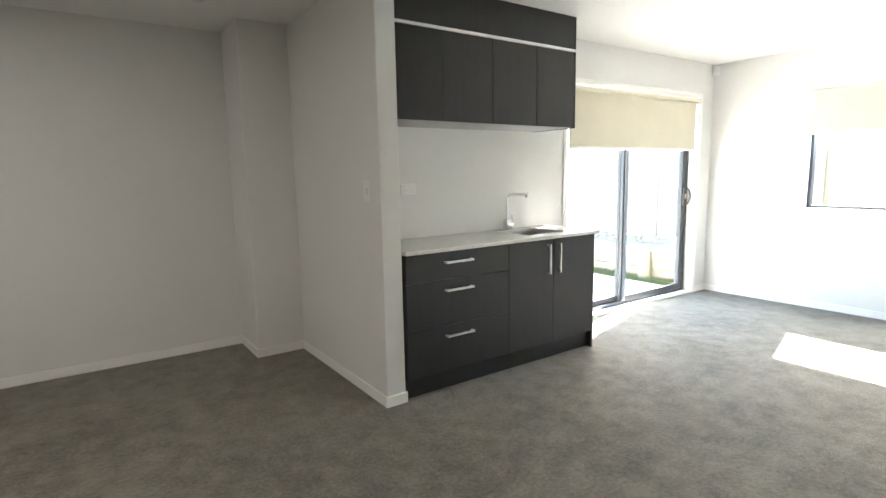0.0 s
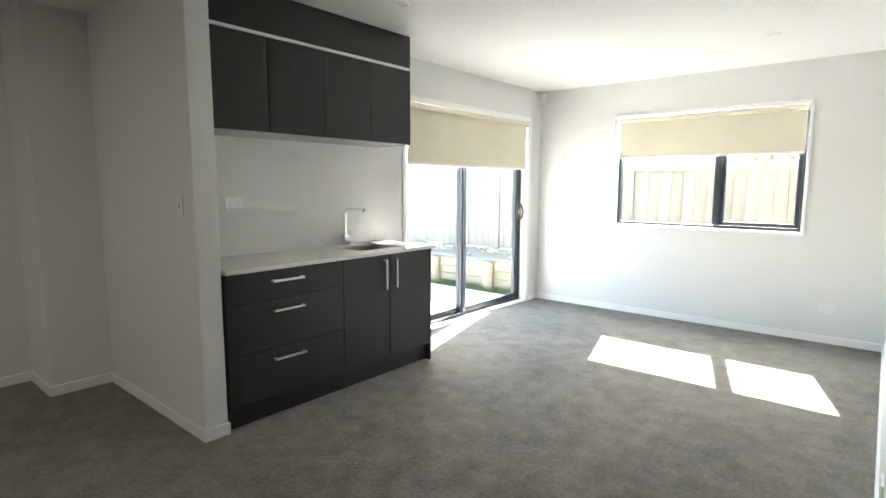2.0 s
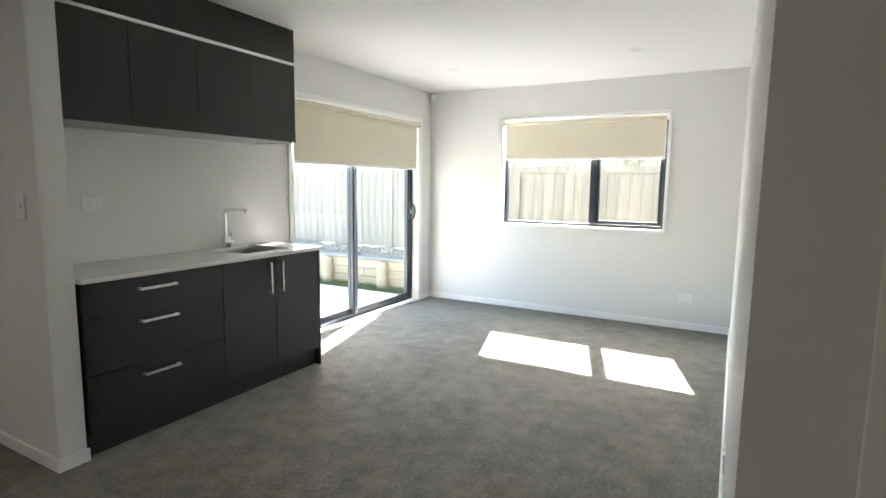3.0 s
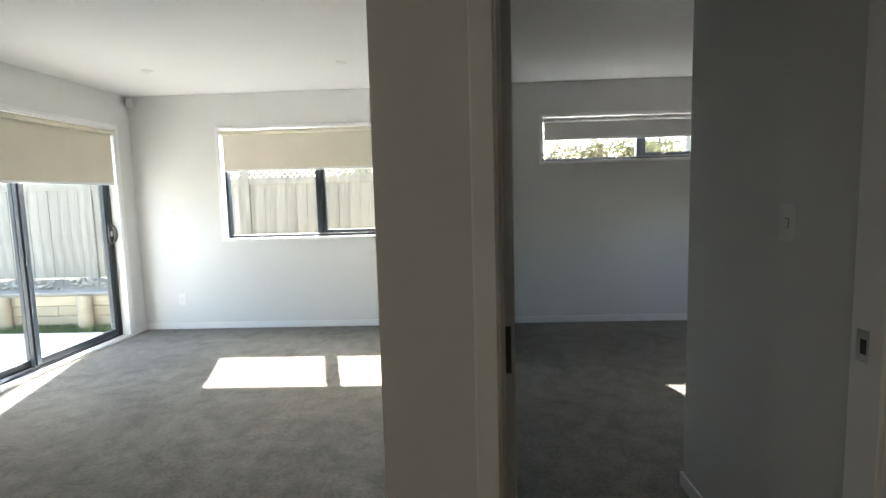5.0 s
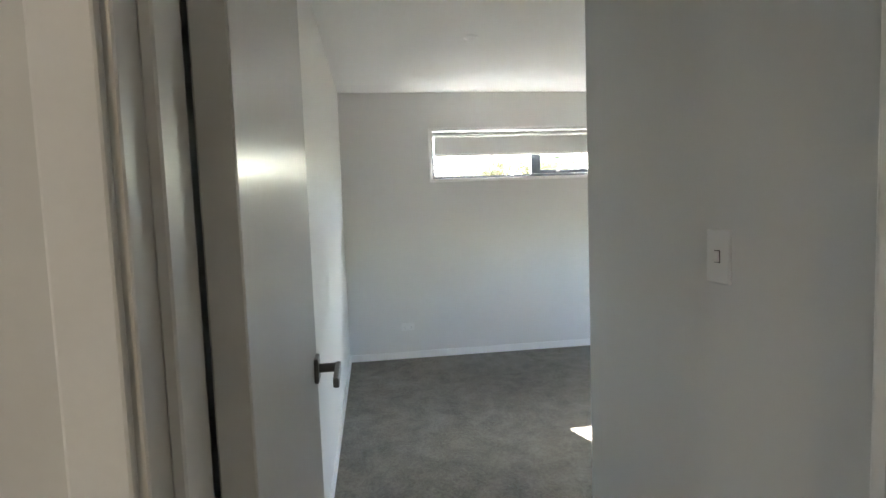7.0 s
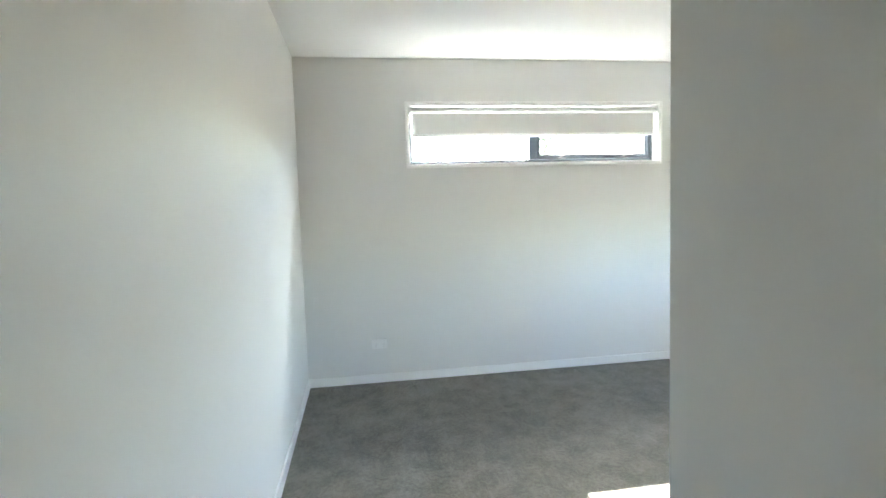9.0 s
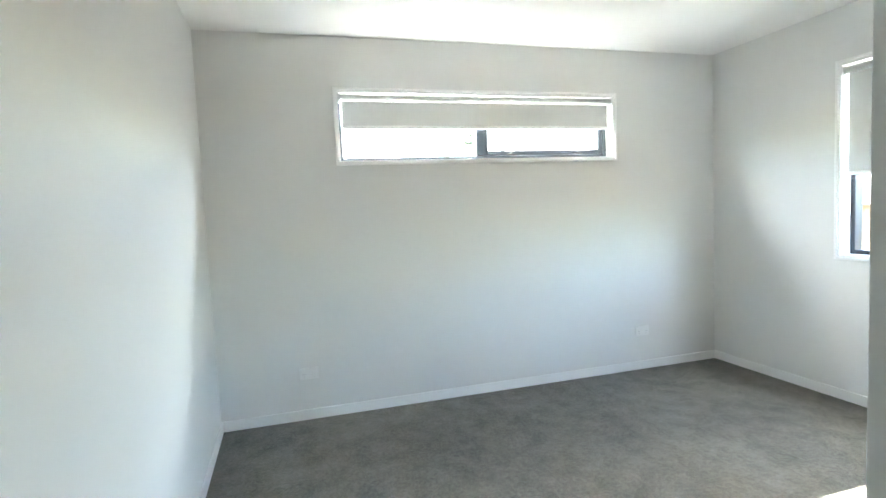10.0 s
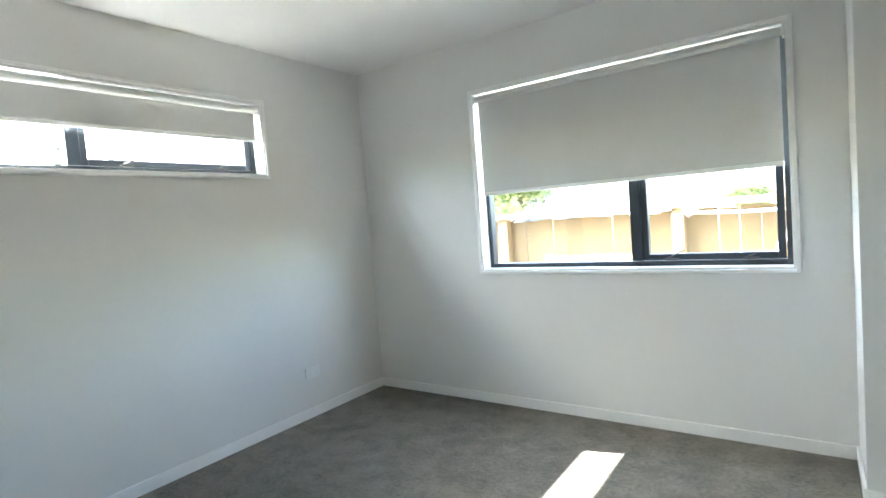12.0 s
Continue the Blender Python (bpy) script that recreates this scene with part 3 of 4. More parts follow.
def bar_handle(parent, c, along, length=0.205):
    """A square bar pull on two short posts, standing off a front."""
    x, y, z = c
    h = length / 2
    bm = bmesh.new()
    if along == "x":
        add_box(bm, x - h, x + h, y - 0.034, y - 0.024, z - 0.0065, z + 0.0065, 0.0015, 1)
        for s in (-1, 1):
            add_box(bm, x + s * (h - 0.006) - 0.006, x + s * (h - 0.006) + 0.006, y - 0.025, y, z - 0.006, z + 0.006, 0.001, 1)
    else:
        add_box(bm, x - 0.0065, x + 0.0065, y - 0.034, y - 0.024, z - h, z + h, 0.0015, 1)
        for s in (-1, 1):
            add_box(bm, x - 0.006, x + 0.006, y - 0.025, y, z + s * (h - 0.006) - 0.006, z + s * (h - 0.006) + 0.006, 0.001, 1)
    part("handle", bm, M_NICKEL, parent, "satin nickel bar handle")


def drawer_unit(x0, x1):
    u = tagged(empty("drawer_cabinet", x0, 0, 0), "dark laminate base cabinet with three drawers under the worktop", "cabinet", "kitchenette base cabinets")
    w = x1 - x0
    part("body", box(0.0, w, KF + 0.020, YK - 0.004, 0.125, 0.866), M_DARK, u)
    part("kickboard", box(0.0, w, KF + 0.045, KF + 0.061, 0.0, 0.124), M_DARK, u)
    for z0, z1 in ((0.130, 0.411), (0.414, 0.693), (0.696, 0.862)):
        f = part("drawer_front", box(0.002, w - 0.0015, KF, KF + 0.018, z0, z1, 0.0012, 1), M_DARK, u)
        bar_handle(f, (w * 0.473, KF, z1 - 0.060), "x")
    return u


def sink_unit(x0, x1):
    u = tagged(empty("sink_cabinet", x0, 0, 0), "dark laminate base cabinet with two doors under the sink", "cabinet", "kitchenette base cabinets")
    w = x1 - x0
    body = bmesh.new()
    add_box(body, 0.0, 0.016, KF + 0.020, YK - 0.004, 0.125, 0.866)
    add_box(body, 0.016, w - 0.018, KF + 0.020, YK - 0.004, 0.125, 0.141)
    add_box(body, 0.016, w - 0.018, YK - 0.020, YK - 0.004, 0.141, 0.866)
    part("body", body, M_DARK, u)
    part("end_panel", box(w - 0.018, w, KF, YK - 0.004, 0.0, 0.866, 0.001, 1), M_DARK, u)
    part("kickboard", box(0.0, w - 0.018, KF + 0.045, KF + 0.061, 0.0, 0.124), M_DARK, u)
    mid = (w - 0.018) / 2
    for a, b, hx in ((0.0015, mid - 0.0012, mid - 0.058), (mid + 0.0012, w - 0.020, mid + 0.042)):
        f = part("cabinet_door", box(a, b, KF, KF + 0.018, 0.130, 0.862, 0.0012, 1), M_DARK, u)
        bar_handle(f, (hx, KF, 0.728), "z", 0.205)
    return u


KX = (0.008, 0.792, 1.637)
drawer_unit(KX[0], KX[1])
sink_unit(KX[1], KX[2])
SK = (1.055, 1.44, 0.10, 0.44)     # sink cut-out
wt = bmesh.new()
WX0, WX1, WY0, WY1, WZ0, WZ1 = 0.004, 1.662, -0.024, YK - 0.001, 0.868, 0.890
for a in ((WX0, SK[0], WY0, WY1), (SK[1], WX1, WY0, WY1), (SK[0], SK[1], WY0, SK[2]), (SK[0], SK[1], SK[3], WY1)):
    add_box(wt, *a, WZ0, WZ1)
tagged(link("worktop", wt, M_STONE), "off-white engineered stone worktop with a sink cut-out", "worktop")


def sink():
    s = tagged(empty("kitchen_sink", (SK[0] + SK[1]) / 2, (SK[2] + SK[3]) / 2, 0.866), "small stainless steel undermount sink set into the worktop", "sink")
    a, b, dp = (SK[1] - SK[0]) / 2 + 0.004, (SK[3] - SK[2]) / 2 + 0.004, 0.155
    bm = bmesh.new()
    add_box(bm, -a, a, -b, -b + 0.004, -dp, 0.0)
    add_box(bm, -a, a, b - 0.004, b, -dp, 0.0)
    add_box(bm, -a, -a + 0.004, -b + 0.004, b - 0.004, -dp, 0.0)
    add_box(bm, a - 0.004, a, -b + 0.004, b - 0.004, -dp, 0.0)
    add_box(bm, -a, a, -b, b, -dp - 0.004, -dp)
    part("bowl", bm, M_STEEL, s)
    part("drain", tube([(0, 0, -dp - 0.001), (0, 0, -dp + 0.003)], 0.04, 24), M_CHROME, s, "chrome drain ring", True)


sink()


def tap():
    t = tagged(empty("mixer_tap", 1.215, 0.482, WZ1), "square-section chrome gooseneck mixer tap behind the sink", "tap")
    part("base", box(-0.024, 0.024, -0.024, 0.024, 0.0, 0.080, 0.002, 1), M_CHROME, t)
    ca, sa = math.cos(radians(-75)), math.sin(radians(-75))
    bend = [(0.0, 0.075), (0.0, 0.235)] + [(0.035 - 0.035 * math.cos(k * math.pi / 12), 0.235 + 0.035 * math.sin(k * math.pi / 12)) for k in range(1, 7)] + [(0.175, 0.270)]
    part("spout", tube([(r * ca, r * sa, z) for r, z in bend], 0.0115, 4), M_CHROME, t)
    part("outlet", tube([(0.165 * ca, 0.165 * sa, 0.262), (0.165 * ca, 0.165 * sa, 0.250)], 0.010, 14), M_CHROME, t, smooth=True)
    lv = box(0.024, 0.052, -0.016, 0.016, 0.025, 0.057, 0.002, 1)
    add_box(lv, 0.044, 0.054, -0.012, 0.012, 0.057, 0.110, 0.002, 1)
    part("lever", lv, M_CHROME, t)


tap()


def wall_units():
    y0, y1 = 0.112, YK - 0.002
    zb, zt = 1.640, 2.160
    xs = (0.004, 0.372, 0.762, 1.152, 1.538)
    kinds = tagged(empty("wall_cabinet", 0, 0, 0), "row of four dark laminate wall cabinet doors above the worktop", "cabinet")
    part("body", box(xs[0], xs[4] - 0.018, y0 + 0.020, y1, zb + 0.004, zt), M_CARCASS, kinds, "pale grey cabinet carcass")
    part("underside", box(xs[0] + 0.002, xs[4] - 0.019, y0 + 0.024, y1 - 0.002, zb - 0.006, zb + 0.0035), M_CARCASS, kinds, "pale grey underside panel")
    part("end_panel", box(xs[4] - 0.017, xs[4], y0, y1, zb - 0.008, zt, 0.001, 1), M_DARK, kinds)
    for a, b in zip(xs, xs[1:]):
        part("cabinet_door", box(a + 0.0015, (b if b != xs[4] else b - 0.018) - 0.0015, y0, y0 + 0.018, zb - 0.004, zt - 0.002, 0.0012, 1), M_DARK, kinds)
    tagged(link("light_strip_rail", box(xs[0], xs[4] + 0.001, y0 - 0.002, y1, zt + 0.001, zt + 0.018, 0.001, 1), M_STRIP), "satin aluminium trim rail above the wall cabinets", "trim rail")
    bh = tagged(empty("cabinet_bulkhead"), "dark laminate bulkhead panel between cabinets and ceiling", "bulkhead")
    part("front_panel", box(xs[0], xs[4] - 0.0175, y0, y0 + 0.018, zt + 0.019, HC - 0.002, 0.001, 1), M_DARK, bh)
    part("end_panel", box(xs[4] - 0.017, xs[4], y0, y1, zt + 0.019, HC - 0.002, 0.001, 1), M_DARK, bh)


wall_units()


# ---- sockets, switches, small fixtures ----
def plate_on(kind, x, y, z, normal, w, h, label, category, group=""):
    """A wall plate whose local -y faces into the room."""
    nx, ny = normal
    ob = tagged(local(new(kind), (x, y, z), (-ny, nx), (-nx, -ny)), label, category, group)
    part("plate", box(-w / 2, w / 2, -0.009, -0.0005, -h / 2, h / 2, 0.003, 2), M_PLASTIC, ob)
    return ob


def socket(x, y, z, normal, label, double=True):
    ob = plate_on("power_socket", x, y, z, normal, 0.118, 0.075, label, "power socket", "wall sockets")
    for cx in ((-0.029, 0.029) if double else (0.0,)):
        sl = bmesh.new()
        for dx, dz, rot in ((-0.007, 0.006, 0.5), (0.007, 0.006, -0.5), (0.0, -0.008, 0.0)):
            r = bmesh.ops.create_cube(sl, size=1.0, matrix=Matrix.Translation((cx + dx, -0.0093, dz - 0.010)) @ Matrix.Rotation(rot, 4, "Y") @ Matrix.Diagonal((0.0022, 0.001, 0.008, 1)))
        part("socket_slots", sl, M_CARCASS, ob, "grey socket slots")
        part("rocker", box(cx - 0.006, cx + 0.006, -0.0125, -0.009, 0.014, 0.028, 0.001, 1), M_PLASTIC, ob)
    return ob


def switch(x, y, z, normal, label, count=1):
    ob = plate_on("light_switch", x, y, z, normal, 0.074, 0.117, label, "light switch", "light switches")
    for k in range(count):
        dz = (k - (count - 1) / 2) * 0.03
        part("rocker", box(-0.008, 0.008, -0.0135, -0.009, dz - 0.012, dz + 0.012, 0.0015, 1), M_PLASTIC, ob)
        # the shade round the rocker, painted as a dark sheet on the plate
        part("rocker_gap_shade", box(-0.0095, 0.0095, -0.0094, -0.0090, dz - 0.0135, dz + 0.0135), M_SLOT_SHADE, ob, "thin dark sheet painting the shade round the rocker")
    return ob


socket(0.362, YK, 1.222, (0, -1), "white double power socket above the worktop")
switch(-0.125, 0.162, 1.232, (-1, 0), "white light switch on the nib wall")
switch(0.418, YE, 1.232, (0, 1), "white light switch beside the bedroom door")
socket(XW, -2.295, 0.30, (-1, 0), "white power socket low on the living room wall")
socket(XW, -3.355, 0.297, (-1, 0), "white double power socket low on the bedroom wall")
socket(XW, -5.85, 0.30, (-1, 0), "white power socket near the bedroom corner")
switch(XW, 0.17, 1.22, (-1, 0), "white light switch beside the sliding door")
pl = plate_on("aerial_socket", XW, 0.12, 0.315, (-1, 0), 0.074, 0.117, "white aerial plate low on the wall", "aerial socket")
part("aerial_jack", tube([(0, -0.009, 0), (0, -0.015, 0)], 0.006, 12), M_NICKEL, pl, smooth=True)
socket(0.95, YL, 0.30, (0, 1), "white power socket on the partition wall")


def sensor():
    s = tagged(empty("alarm_sensor", XW - 0.055, YK - 0.055, 2.335), "small white alarm sensor in the ceiling corner", "alarm sensor")
    s.rotation_euler = (0, 0, radians(-45))
    part("housing", box(-0.03, 0.03, -0.022, 0.026, -0.055, 0.04, 0.010, 3), M_PLASTIC, s, smooth=True)
    part("lens", box(-0.021, 0.021, -0.0265, -0.021, -0.042, -0.004, 0.002, 2), M_LENS, s, "milky sensor lens")
    part("wall_bracket", box(-0.012, 0.012, 0.026, 0.060, -0.012, 0.018, 0.002, 1), M_PLASTIC, s)


sensor()


def downlight(x=1.0, y=-0.33, lens=M_LENS, label="round white recessed ceiling downlight, switched off"):
    d = tagged(empty("downlight", x, y, HC), label, "downlight", "ceiling downlights")
    bm = bmesh.new()
    seg, prof = 32, ((0.050, -0.001), (0.050, -0.004), (0.041, -0.006), (0.036, -0.003), (0.034, -0.001))
    rings = [[bm.verts.new((r * math.cos(k * math.tau / seg), r * math.sin(k * math.tau / seg), z)) for k in range(seg)] for r, z in prof]
    for u, v in zip(rings, rings[1:]):
        for k in range(seg):
            bm.faces.new((u[k], v[k], v[(k + 1) % seg], u[(k + 1) % seg]))
    part("trim_ring", bm, M_PLASTIC, d, "white trim ring", True)
    part("diffuser", tube([(0, 0, -0.0005), (0, 0, -0.0022)], 0.034, 28), lens, d, "frosted diffuser")
    return d


dl = downlight()
for x, y in ((3.14, -0.30), (3.10, -1.91), (1.0, -1.91), (2.64, -3.72), (2.64, -5.4), (-0.75, 1.09)):
    copy_thing(dl, Matrix.Translation((x, y, HC)))
# fittings added out of view, where the hall fill lamps hang
for x, y, watts, tone in HALL_FILLS:
    downlight(x, y, M_LIT, "round white downlight added unseen in the hall as a glowing fill lamp")


# ---- outside ----
ground = bmesh.new()
bmesh.ops.create_grid(ground, x_segments=40, y_segments=40, size=400.0, matrix=Matrix.Translation((0, 0, GZ - 0.03)))
structure("ground", ground, M_SOIL, "bare dry earth yard around the house", "ground")
structure("path", box(-1.0, 5.04, YK + TH, 10.0, GZ - 0.05, GZ, 0.004, 1), M_CONC, "pale concrete patio outside the sliding door", "patio")
structure("path", box(XW + TH, 5.04, -9.0, YK + TH - 0.004, GZ - 0.05, GZ - 0.004, 0.004, 1), M_CONC, "pale concrete strip beside the house", "path")
structure("path", box(-1.0, XW + TH, -8.1, YS - TH, GZ - 0.05, GZ - 0.004, 0.004, 1), M_CONC, "pale concrete strip behind the bedroom", "path")


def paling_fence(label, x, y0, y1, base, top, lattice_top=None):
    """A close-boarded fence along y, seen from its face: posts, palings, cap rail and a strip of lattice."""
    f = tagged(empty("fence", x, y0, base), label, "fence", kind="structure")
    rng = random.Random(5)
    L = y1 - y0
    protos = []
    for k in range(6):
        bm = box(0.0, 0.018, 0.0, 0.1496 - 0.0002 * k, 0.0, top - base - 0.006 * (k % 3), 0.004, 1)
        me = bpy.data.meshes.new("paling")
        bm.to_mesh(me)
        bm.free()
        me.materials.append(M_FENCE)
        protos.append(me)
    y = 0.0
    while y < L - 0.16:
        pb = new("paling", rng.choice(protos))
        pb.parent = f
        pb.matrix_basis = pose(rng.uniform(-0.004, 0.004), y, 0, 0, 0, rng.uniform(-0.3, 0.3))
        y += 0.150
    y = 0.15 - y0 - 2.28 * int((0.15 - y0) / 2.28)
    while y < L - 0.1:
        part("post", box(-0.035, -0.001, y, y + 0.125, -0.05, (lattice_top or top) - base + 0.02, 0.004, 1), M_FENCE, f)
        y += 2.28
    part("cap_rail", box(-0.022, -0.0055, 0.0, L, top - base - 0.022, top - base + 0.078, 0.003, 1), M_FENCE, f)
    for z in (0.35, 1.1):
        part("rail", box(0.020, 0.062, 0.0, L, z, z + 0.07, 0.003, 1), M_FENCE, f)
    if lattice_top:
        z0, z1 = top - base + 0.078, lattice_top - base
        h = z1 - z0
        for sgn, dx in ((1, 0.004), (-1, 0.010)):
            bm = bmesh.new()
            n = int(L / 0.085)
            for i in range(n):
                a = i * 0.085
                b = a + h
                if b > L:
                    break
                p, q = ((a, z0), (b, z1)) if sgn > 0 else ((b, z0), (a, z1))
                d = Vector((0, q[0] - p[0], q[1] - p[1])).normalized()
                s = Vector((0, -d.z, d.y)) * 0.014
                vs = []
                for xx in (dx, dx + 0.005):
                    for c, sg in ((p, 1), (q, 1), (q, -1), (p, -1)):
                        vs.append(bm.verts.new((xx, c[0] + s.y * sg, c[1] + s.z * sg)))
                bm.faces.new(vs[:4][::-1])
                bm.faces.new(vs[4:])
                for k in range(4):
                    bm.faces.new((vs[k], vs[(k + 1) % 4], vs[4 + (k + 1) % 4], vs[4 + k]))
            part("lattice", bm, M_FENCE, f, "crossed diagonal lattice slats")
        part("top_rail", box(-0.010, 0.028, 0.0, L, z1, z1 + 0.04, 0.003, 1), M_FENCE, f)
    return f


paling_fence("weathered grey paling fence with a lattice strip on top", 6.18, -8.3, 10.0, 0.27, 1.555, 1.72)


def retained_bank():
    """A low sleeper wall in front of the fence, along y, with round posts, a capping board and the earth that it holds."""
    front, y0, top = 5.42, -8.2, 0.15
    w = tagged(empty("retaining_wall", front, y0, GZ), "low timber retaining wall with round posts", "retaining wall", kind="structure")
    h = (top - GZ) / 3
    for i in range(8):
        for k in range(3):
            off = 0.7 if k == 1 else 0.0
            part("sleeper", box(0.0, 0.05, i * 2.28 - off + 0.003, i * 2.28 - off + 2.277, k * h, (k + 1) * h - 0.005, 0.006, 1), M_SLEEPER, w)
    for j in range(17):
        y = 2.08 - y0 + 1.10 * (j - 9)
        part("post", tube([(-0.07, y, -0.05), (-0.068, y + 0.004, top - GZ - 0.05), (-0.056, y + 0.004, top - GZ - 0.015)], 0.088, 16), M_SLEEPER, w, smooth=True)
    bk = bmesh.new()
    rng = random.Random(12)
    xs, ny = (front + 0.055, front + 0.2, front + 0.4, front + 0.6, 6.17, 6.6), 130
    rows = []
    for j in range(ny + 1):
        y = y0 + 18.2 * j / ny
        rows.append([bk.verts.new((x, y, top + 0.01 + 0.12 * i / 5 + (rng.uniform(-0.018, 0.022) if i else 0.0))) for i, x in enumerate(xs)])
    for u, v in zip(rows, rows[1:]):
        for k in range(len(xs) - 1):
            bk.faces.new((u[k], u[k + 1], v[k + 1], v[k]))
    ends = [(rows[0][0], rows[-1][0]), (rows[-1][-1], rows[0][-1])]
    for p, q in ends:
        bk.faces.new((p, q, bk.verts.new((q.co.x, q.co.y, GZ)), bk.verts.new((p.co.x, p.co.y, GZ))))
    structure("bank", bk, M_SOIL, "retained dry earth bank below the fence", "bank")
    tagged(link("capping_board", box(front - 0.03, front + 0.16, y0, y0 + 18.2, top + 0.001, top + 0.045, 0.005, 1), M_CAP), "weathered grey capping board on the retaining wall", "capping board")
    bm = bmesh.new()
    for i in range(700):
        c = Vector((front + rng.triangular(0.17, 0.72, 0.6), rng.uniform(-1.0, 8.0), 0))
        c.z = top + 0.02 + 0.12 * (c.x - front) / 0.8
        r = rng.uniform(0.008, 0.028)
        q = bmesh.ops.create_icosphere(bm, subdivisions=1, radius=r, matrix=Matrix.Translation(c) @ Matrix.Rotation(rng.random() * 6, 4, "Z") @ Matrix.Diagonal((1.4, 1, 0.7, 1)))
        for v in q["verts"]:
            v.co += Vector((rng.uniform(-1, 1), rng.uniform(-1, 1), rng.uniform(-1, 1))) * r * 0.2
    tagged(link("rubble", bm, M_STONE_EDGE), "loose pale rubble along the fence foot", "stones", kind="stuff")


retained_bank()


def rear_fence():
    """The newer tan fence behind the bedroom, seen from its rail side."""
    y, x0, x1, top = -8.42, -1.0, 6.1, 1.215
    f = tagged(empty("fence", x0, y, GZ - 0.03), "new tan pine fence with posts, rails and gapped boards", "fence", kind="structure")
    h = top - GZ
    rng = random.Random(21)
    protos = []
    for k in range(5):
        bm = box(0.0, 0.1462 - 0.0005 * k, -0.018, 0.0, 0.0, h - 0.006 * k, 0.002, 1)
        me = bpy.data.meshes.new("board")
        bm.to_mesh(me)
        bm.free()
        me.materials.append(M_PINE)
        protos.append(me)
    x = 0.0
    while x < x1 - x0 - 0.15:
        pb = new("board", rng.choice(protos))
        pb.parent = f
        pb.matrix_basis = pose(x, rng.uniform(-0.004, 0.0), 0.0, 0, rng.uniform(-0.3, 0.3), 0)
        x += 0.1464 if x > 3.2 else 0.1475 + rng.uniform(0.0, 0.005)
    for x in (0.11, 1.68, 3.25, 4.93, 6.5):
        part("post", box(x, x + 0.10, 0.002, 0.10, -0.1, h + 0.01, 0.004, 1), M_PINE, f)
    part("rail", box(0.0, x1 - x0, 0.001, 0.048, 0.30, 0.37, 0.003, 1), M_PINE, f)
    part("cap_rail", box(0.0, x1 - x0, -0.04, 0.115, h + 0.011, h + 0.07, 0.004, 1), M_PINE, f)


rear_fence()

# hose slung along the rear fence, with its coil
pts = [(2.25, -8.30, 1.19), (2.21, -8.29, 1.13), (2.14, -8.29, 1.16), (2.21, -8.28, 1.205), (2.26, -8.29, 1.16)]
pts += [(2.14 - 0.16 * k, -8.295, 1.15 - 0.035 * math.sin(math.pi * k / 8) + 0.006 * k) for k in range(9)]
tagged(link("garden_hose", tube(pts, 0.014, 8), M_HOSE, smooth=True), "white garden hose looped along the fence rail", "hose")
coil = bmesh.new()
for j in range(5):
    rr = 0.15 + 0.016 * (j % 3)
    add_tube(coil, [(1.42 + rr * math.cos(k * math.tau / 24), -8.38 + 0.026 * (j // 3), 0.80 + rr * math.sin(k * math.tau / 24)) for k in range(25)], 0.011, 8)
tagged(link("hose_coil", coil, M_HOSE, smooth=True), "coiled pale hose hung on the fence", "hose")


# grass strip
rng = random.Random(3)
gb = bmesh.new()
for i in range(16000):
    x, y = 5.04 + 0.36 * rng.random() ** 0.8, rng.uniform(-1.5, 8.5)
    a, hgt = rng.random() * math.tau, rng.uniform(0.03, 0.10)
    dx, dy = math.cos(a) * 0.004, math.sin(a) * 0.004
    lx, ly = rng.uniform(-0.03, 0.03), rng.uniform(-0.03, 0.03)
    gb.faces.new([gb.verts.new(c) for c in ((x - dx, y - dy, GZ - 0.03), (x + dx, y + dy, GZ - 0.03), (x + lx, y + ly, GZ - 0.03 + hgt))])
tagged(link("grass", gb, M_GRASS), "rough strip of green grass below the retaining wall", "grass", kind="stuff")


def tree(x, y, height, spread, label, leafmat, seed, leaves=2600, leaf=0.10, lean=0.0):
    """A tapered trunk, forked limbs and a ragged crown of separate leaves."""
    rng = random.Random(seed)
    t = tagged(empty("tree", x, y, GZ), label, "tree")
    wood = bmesh.new()
    tips = []

    def limb(p, d, length, r, depth):
        n = 4
        pts = [p]
        for k in range(n):
            d = (d + Vector((rng.uniform(-1, 1), rng.uniform(-1, 1), rng.uniform(-0.5, 0.7))) * 0.22).normalized()
            pts.append(pts[-1] + d * length / n)
        add_tube(wood, pts, r, 6 if depth else 9, r * 0.55)
        if depth >= 3:
            tips.extend(pts[1:])
            return
        if depth == 2:
            tips.extend(pts[2:])
        for k in range(rng.randint(3, 4)):
            a = rng.random() * math.tau
            nd = (d * 0.55 + Vector((math.cos(a) * spread, math.sin(a) * spread, rng.uniform(0.0, 0.6)))).normalized()
            limb(pts[-1 - (k % 2)], nd, length * rng.uniform(0.6, 0.8), r * 0.55, depth + 1)

    limb(Vector((0, 0, -0.1)), Vector((lean, 0, 1)), height * 0.36, height * 0.025, 0)
    part("trunk", wood, M_BARK, t, "brown branching trunk", True)
    cr = bmesh.new()
    for i in range(leaves):
        c = rng.choice(tips) + Vector((rng.gauss(0, 1), rng.gauss(0, 1), rng.gauss(0, 0.8))) * height * 0.035
        u = Vector((rng.gauss(0, 1), rng.gauss(0, 1), rng.gauss(0, 1))).normalized()
        v = u.orthogonal().normalized()
        s = leaf * rng.uniform(0.6, 1.3)
        cr.faces.new([cr.verts.new(c + w) for w in (-u * s, v * s * 0.4, u * s, -v * s * 0.4)])
    part("crown", cr, leafmat, t)
    return t


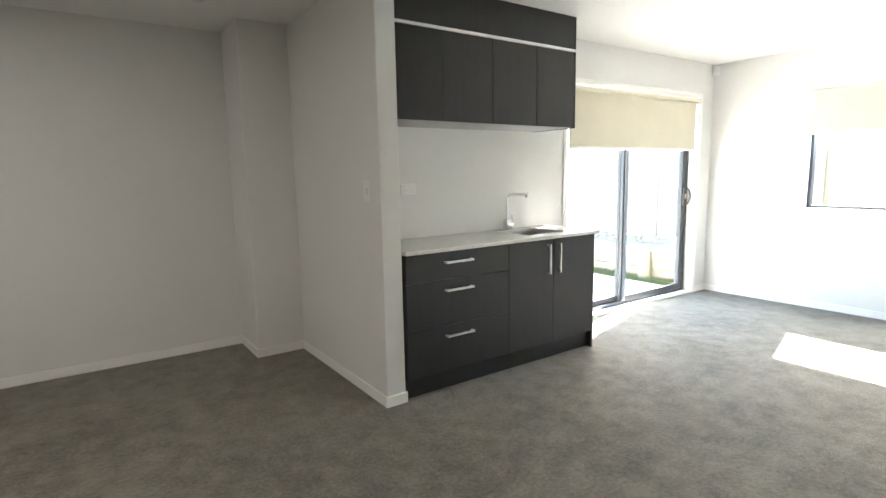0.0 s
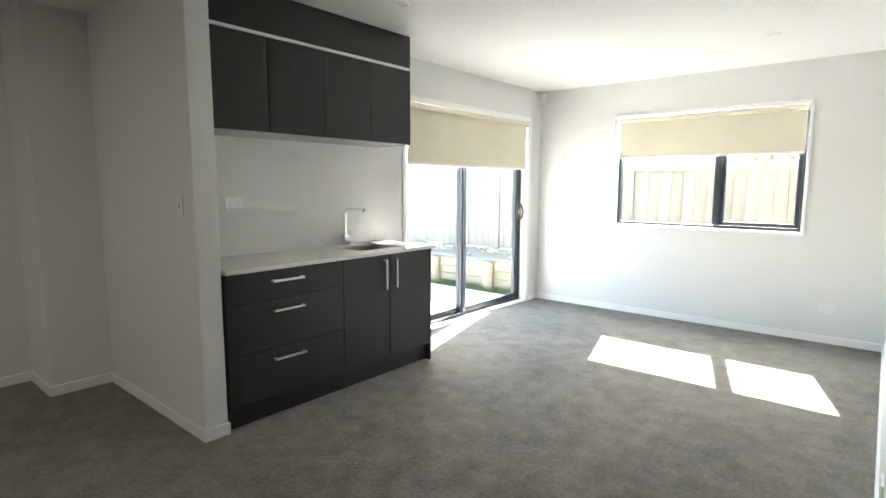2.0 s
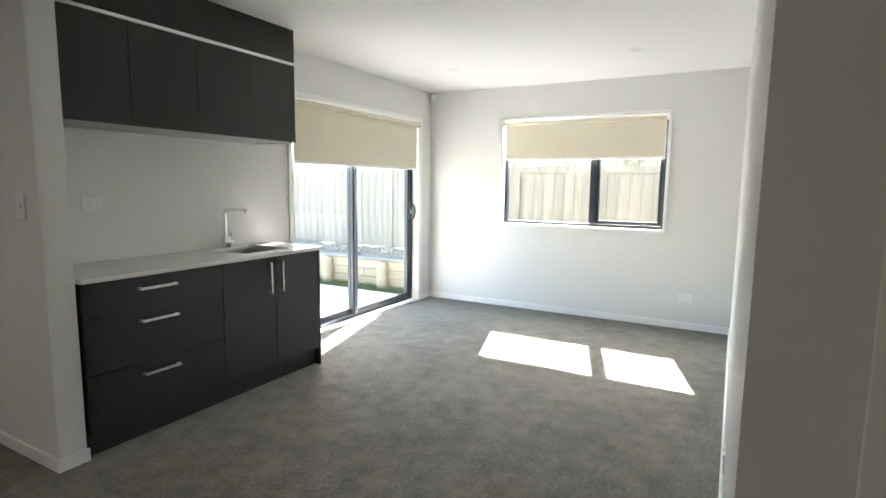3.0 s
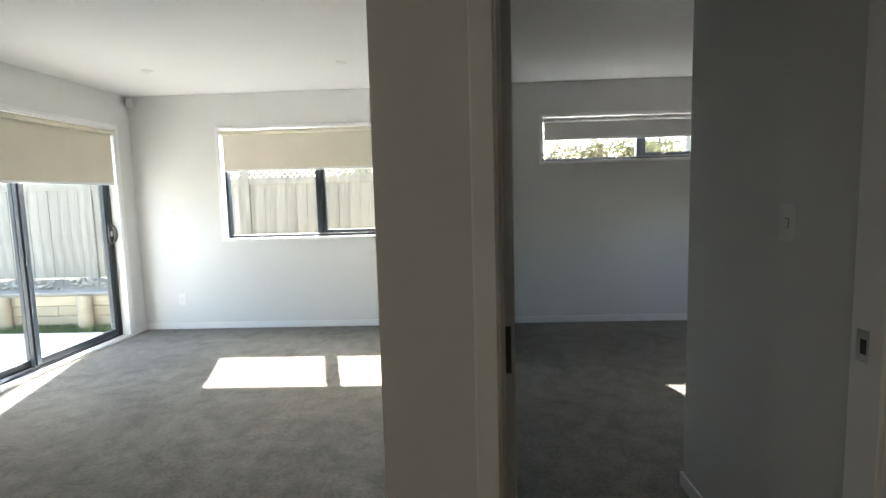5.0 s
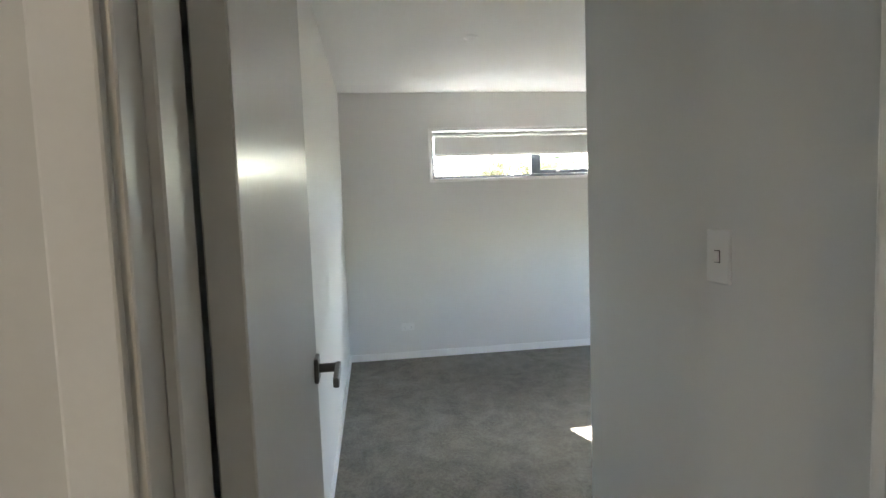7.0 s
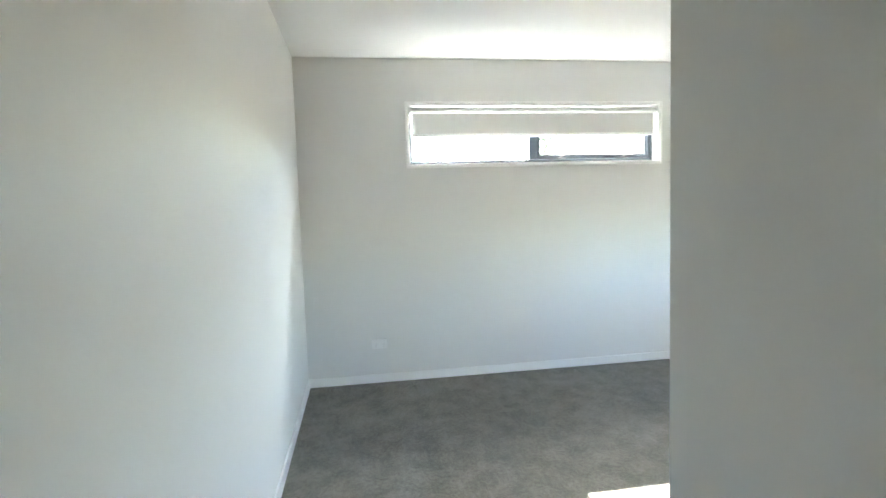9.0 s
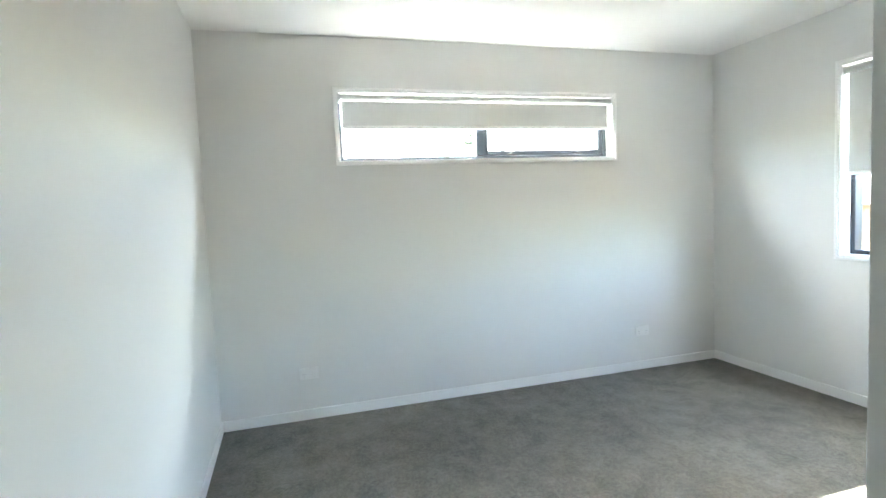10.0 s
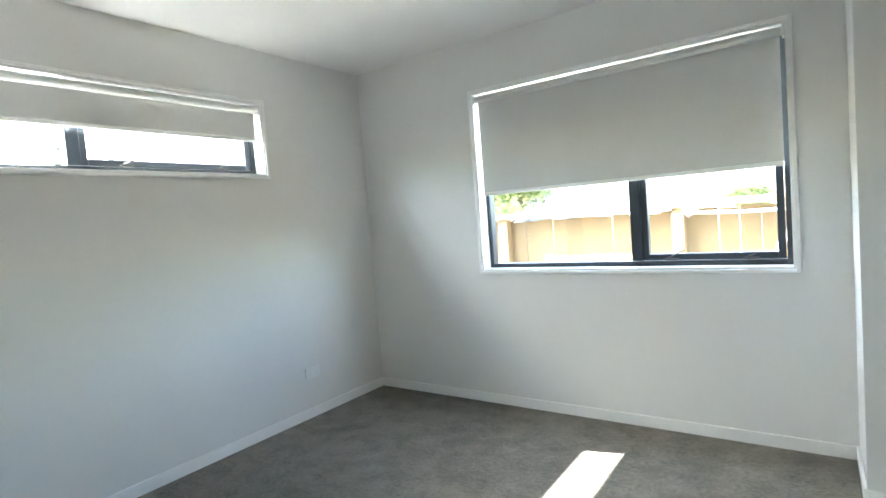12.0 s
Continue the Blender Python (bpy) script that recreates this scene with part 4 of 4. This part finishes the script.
tree(21.0, -6.4, 5.7, 1.1, "bare-branched olive-green tree beyond the fence", M_LEAF, 4, 1300, 0.11)
tree(22.0, -10.0, 5.4, 1.2, "dense olive-green tree beyond the fence", M_LEAF, 9, 3200, 0.12)
tree(15.5, -4.0, 3.5, 1.2, "bright green shrubby tree beyond the fence", M_LEAF2, 14, 3600, 0.09)
tree(8.4, -16.5, 4.0, 1.2, "fresh green tree behind the rear fence", M_LEAF2, 17, 3600, 0.09)
tree(8.1, -1.7, 3.0, 1.2, "yellow-green shrub close behind the lattice fence", M_LEAF2, 31, 4200, 0.07)
tree(2.6, -22.0, 2.4, 1.2, "small green tree in the distance", M_LEAF2, 23, 2000, 0.10)


def conifer(x, y, height, seed):
    rng = random.Random(seed)
    t = tagged(empty("conifer", x, y, GZ), "tall tiered dark conifer in the distance", "tree")
    part("trunk", tube([(0, 0, -0.1), (0.02, 0, height * 0.5), (0, 0.03, height)], height * 0.02, 9, height * 0.004), M_BARK, t, smooth=True)
    cr = bmesh.new()
    z = height * 0.18
    while z < height * 0.98:
        r = (1 - z / height) * height * 0.30 + 0.1
        for k in range(7):
            a = rng.random() * math.tau
            rr = r * rng.uniform(0.7, 1.1)
            for j in range(16):
                q = rng.random()
                c = Vector((math.cos(a) * rr * q, math.sin(a) * rr * q, z + q * rr * 0.15 + rng.gauss(0, 0.04)))
                u = Vector((math.cos(a + rng.gauss(0, 0.7)), math.sin(a + rng.gauss(0, 0.7)), rng.gauss(0.2, 0.3))).normalized()
                v = u.orthogonal()
                cr.faces.new([cr.verts.new(c + w) for w in (-u * 0.16, v * 0.05, u * 0.16, -v * 0.05)])
        z += height * 0.055
    part("crown", cr, M_CONIFER, t)


conifer(31.0, -14.5, 8.0, 2)


def far_house(x, y, w, d, wall_h, roof_h, label, seed):
    hs = tagged(empty("house", x, y, GZ), label, "house", kind="structure")
    part("wall", box(-w / 2, w / 2, -d / 2, d / 2, -0.1, wall_h), M_CLAD, hs, "pale weatherboard walls")
    bm = bmesh.new()
    e = 0.4
    v = [bm.verts.new(c) for c in ((-w / 2 - e, -d / 2 - e, wall_h), (w / 2 + e, -d / 2 - e, wall_h), (w / 2 + e, d / 2 + e, wall_h), (-w / 2 - e, d / 2 + e, wall_h), (-w / 2 + d / 3, 0, wall_h + roof_h), (w / 2 - d / 3, 0, wall_h + roof_h))]
    for q in ((0, 1, 5, 4), (1, 2, 5), (2, 3, 4, 5), (3, 0, 4), (3, 2, 1, 0)):
        bm.faces.new([v[k] for k in q])
    roof = part("roof", bm, M_ROOF, hs, "dark tiled hip roof")
    rows = bmesh.new()
    for k in range(14):
        q = k / 14
        yy, zz = (d / 2 + e) * (1 - q), wall_h + roof_h * q
        hw = (w / 2 + e) + (-(e + d / 3)) * q
        add_box(rows, -hw, hw, yy - 0.02, yy + 0.02, zz + 0.0, zz + 0.035)
    part("tile_course", rows, M_ROOF, roof)
    for k in (-0.3, 0.05, 0.3):
        wd = part("window", box(k * w - 0.6, k * w + 0.6, d / 2 + 0.002, d / 2 + 0.05, 0.9, 2.0, 0.005, 1), M_TRIM, hs)
        part("pane", box(k * w - 0.53, k * w + 0.53, d / 2 + 0.05, d / 2 + 0.056, 0.97, 1.93), M_GLASS, wd)


far_house(12.5, -20.5, 9.0, 7.0, 1.2, 1.7, "neighbouring house with a dark tiled roof", 1)
# pale pole beyond the fence
pole = tagged(empty("pole", 20.0, -11.6, GZ), "grey pole with a crosspiece beyond the fence", "pole")
part("shaft", tube([(0, 0, -0.1), (0, 0, 4.75)], 0.10, 12), M_CAP, pole, smooth=True)
part("crosspiece", box(-0.08, 0.08, -0.17, 0.17, 4.55, 4.70, 0.01, 1), M_CAP, pole)
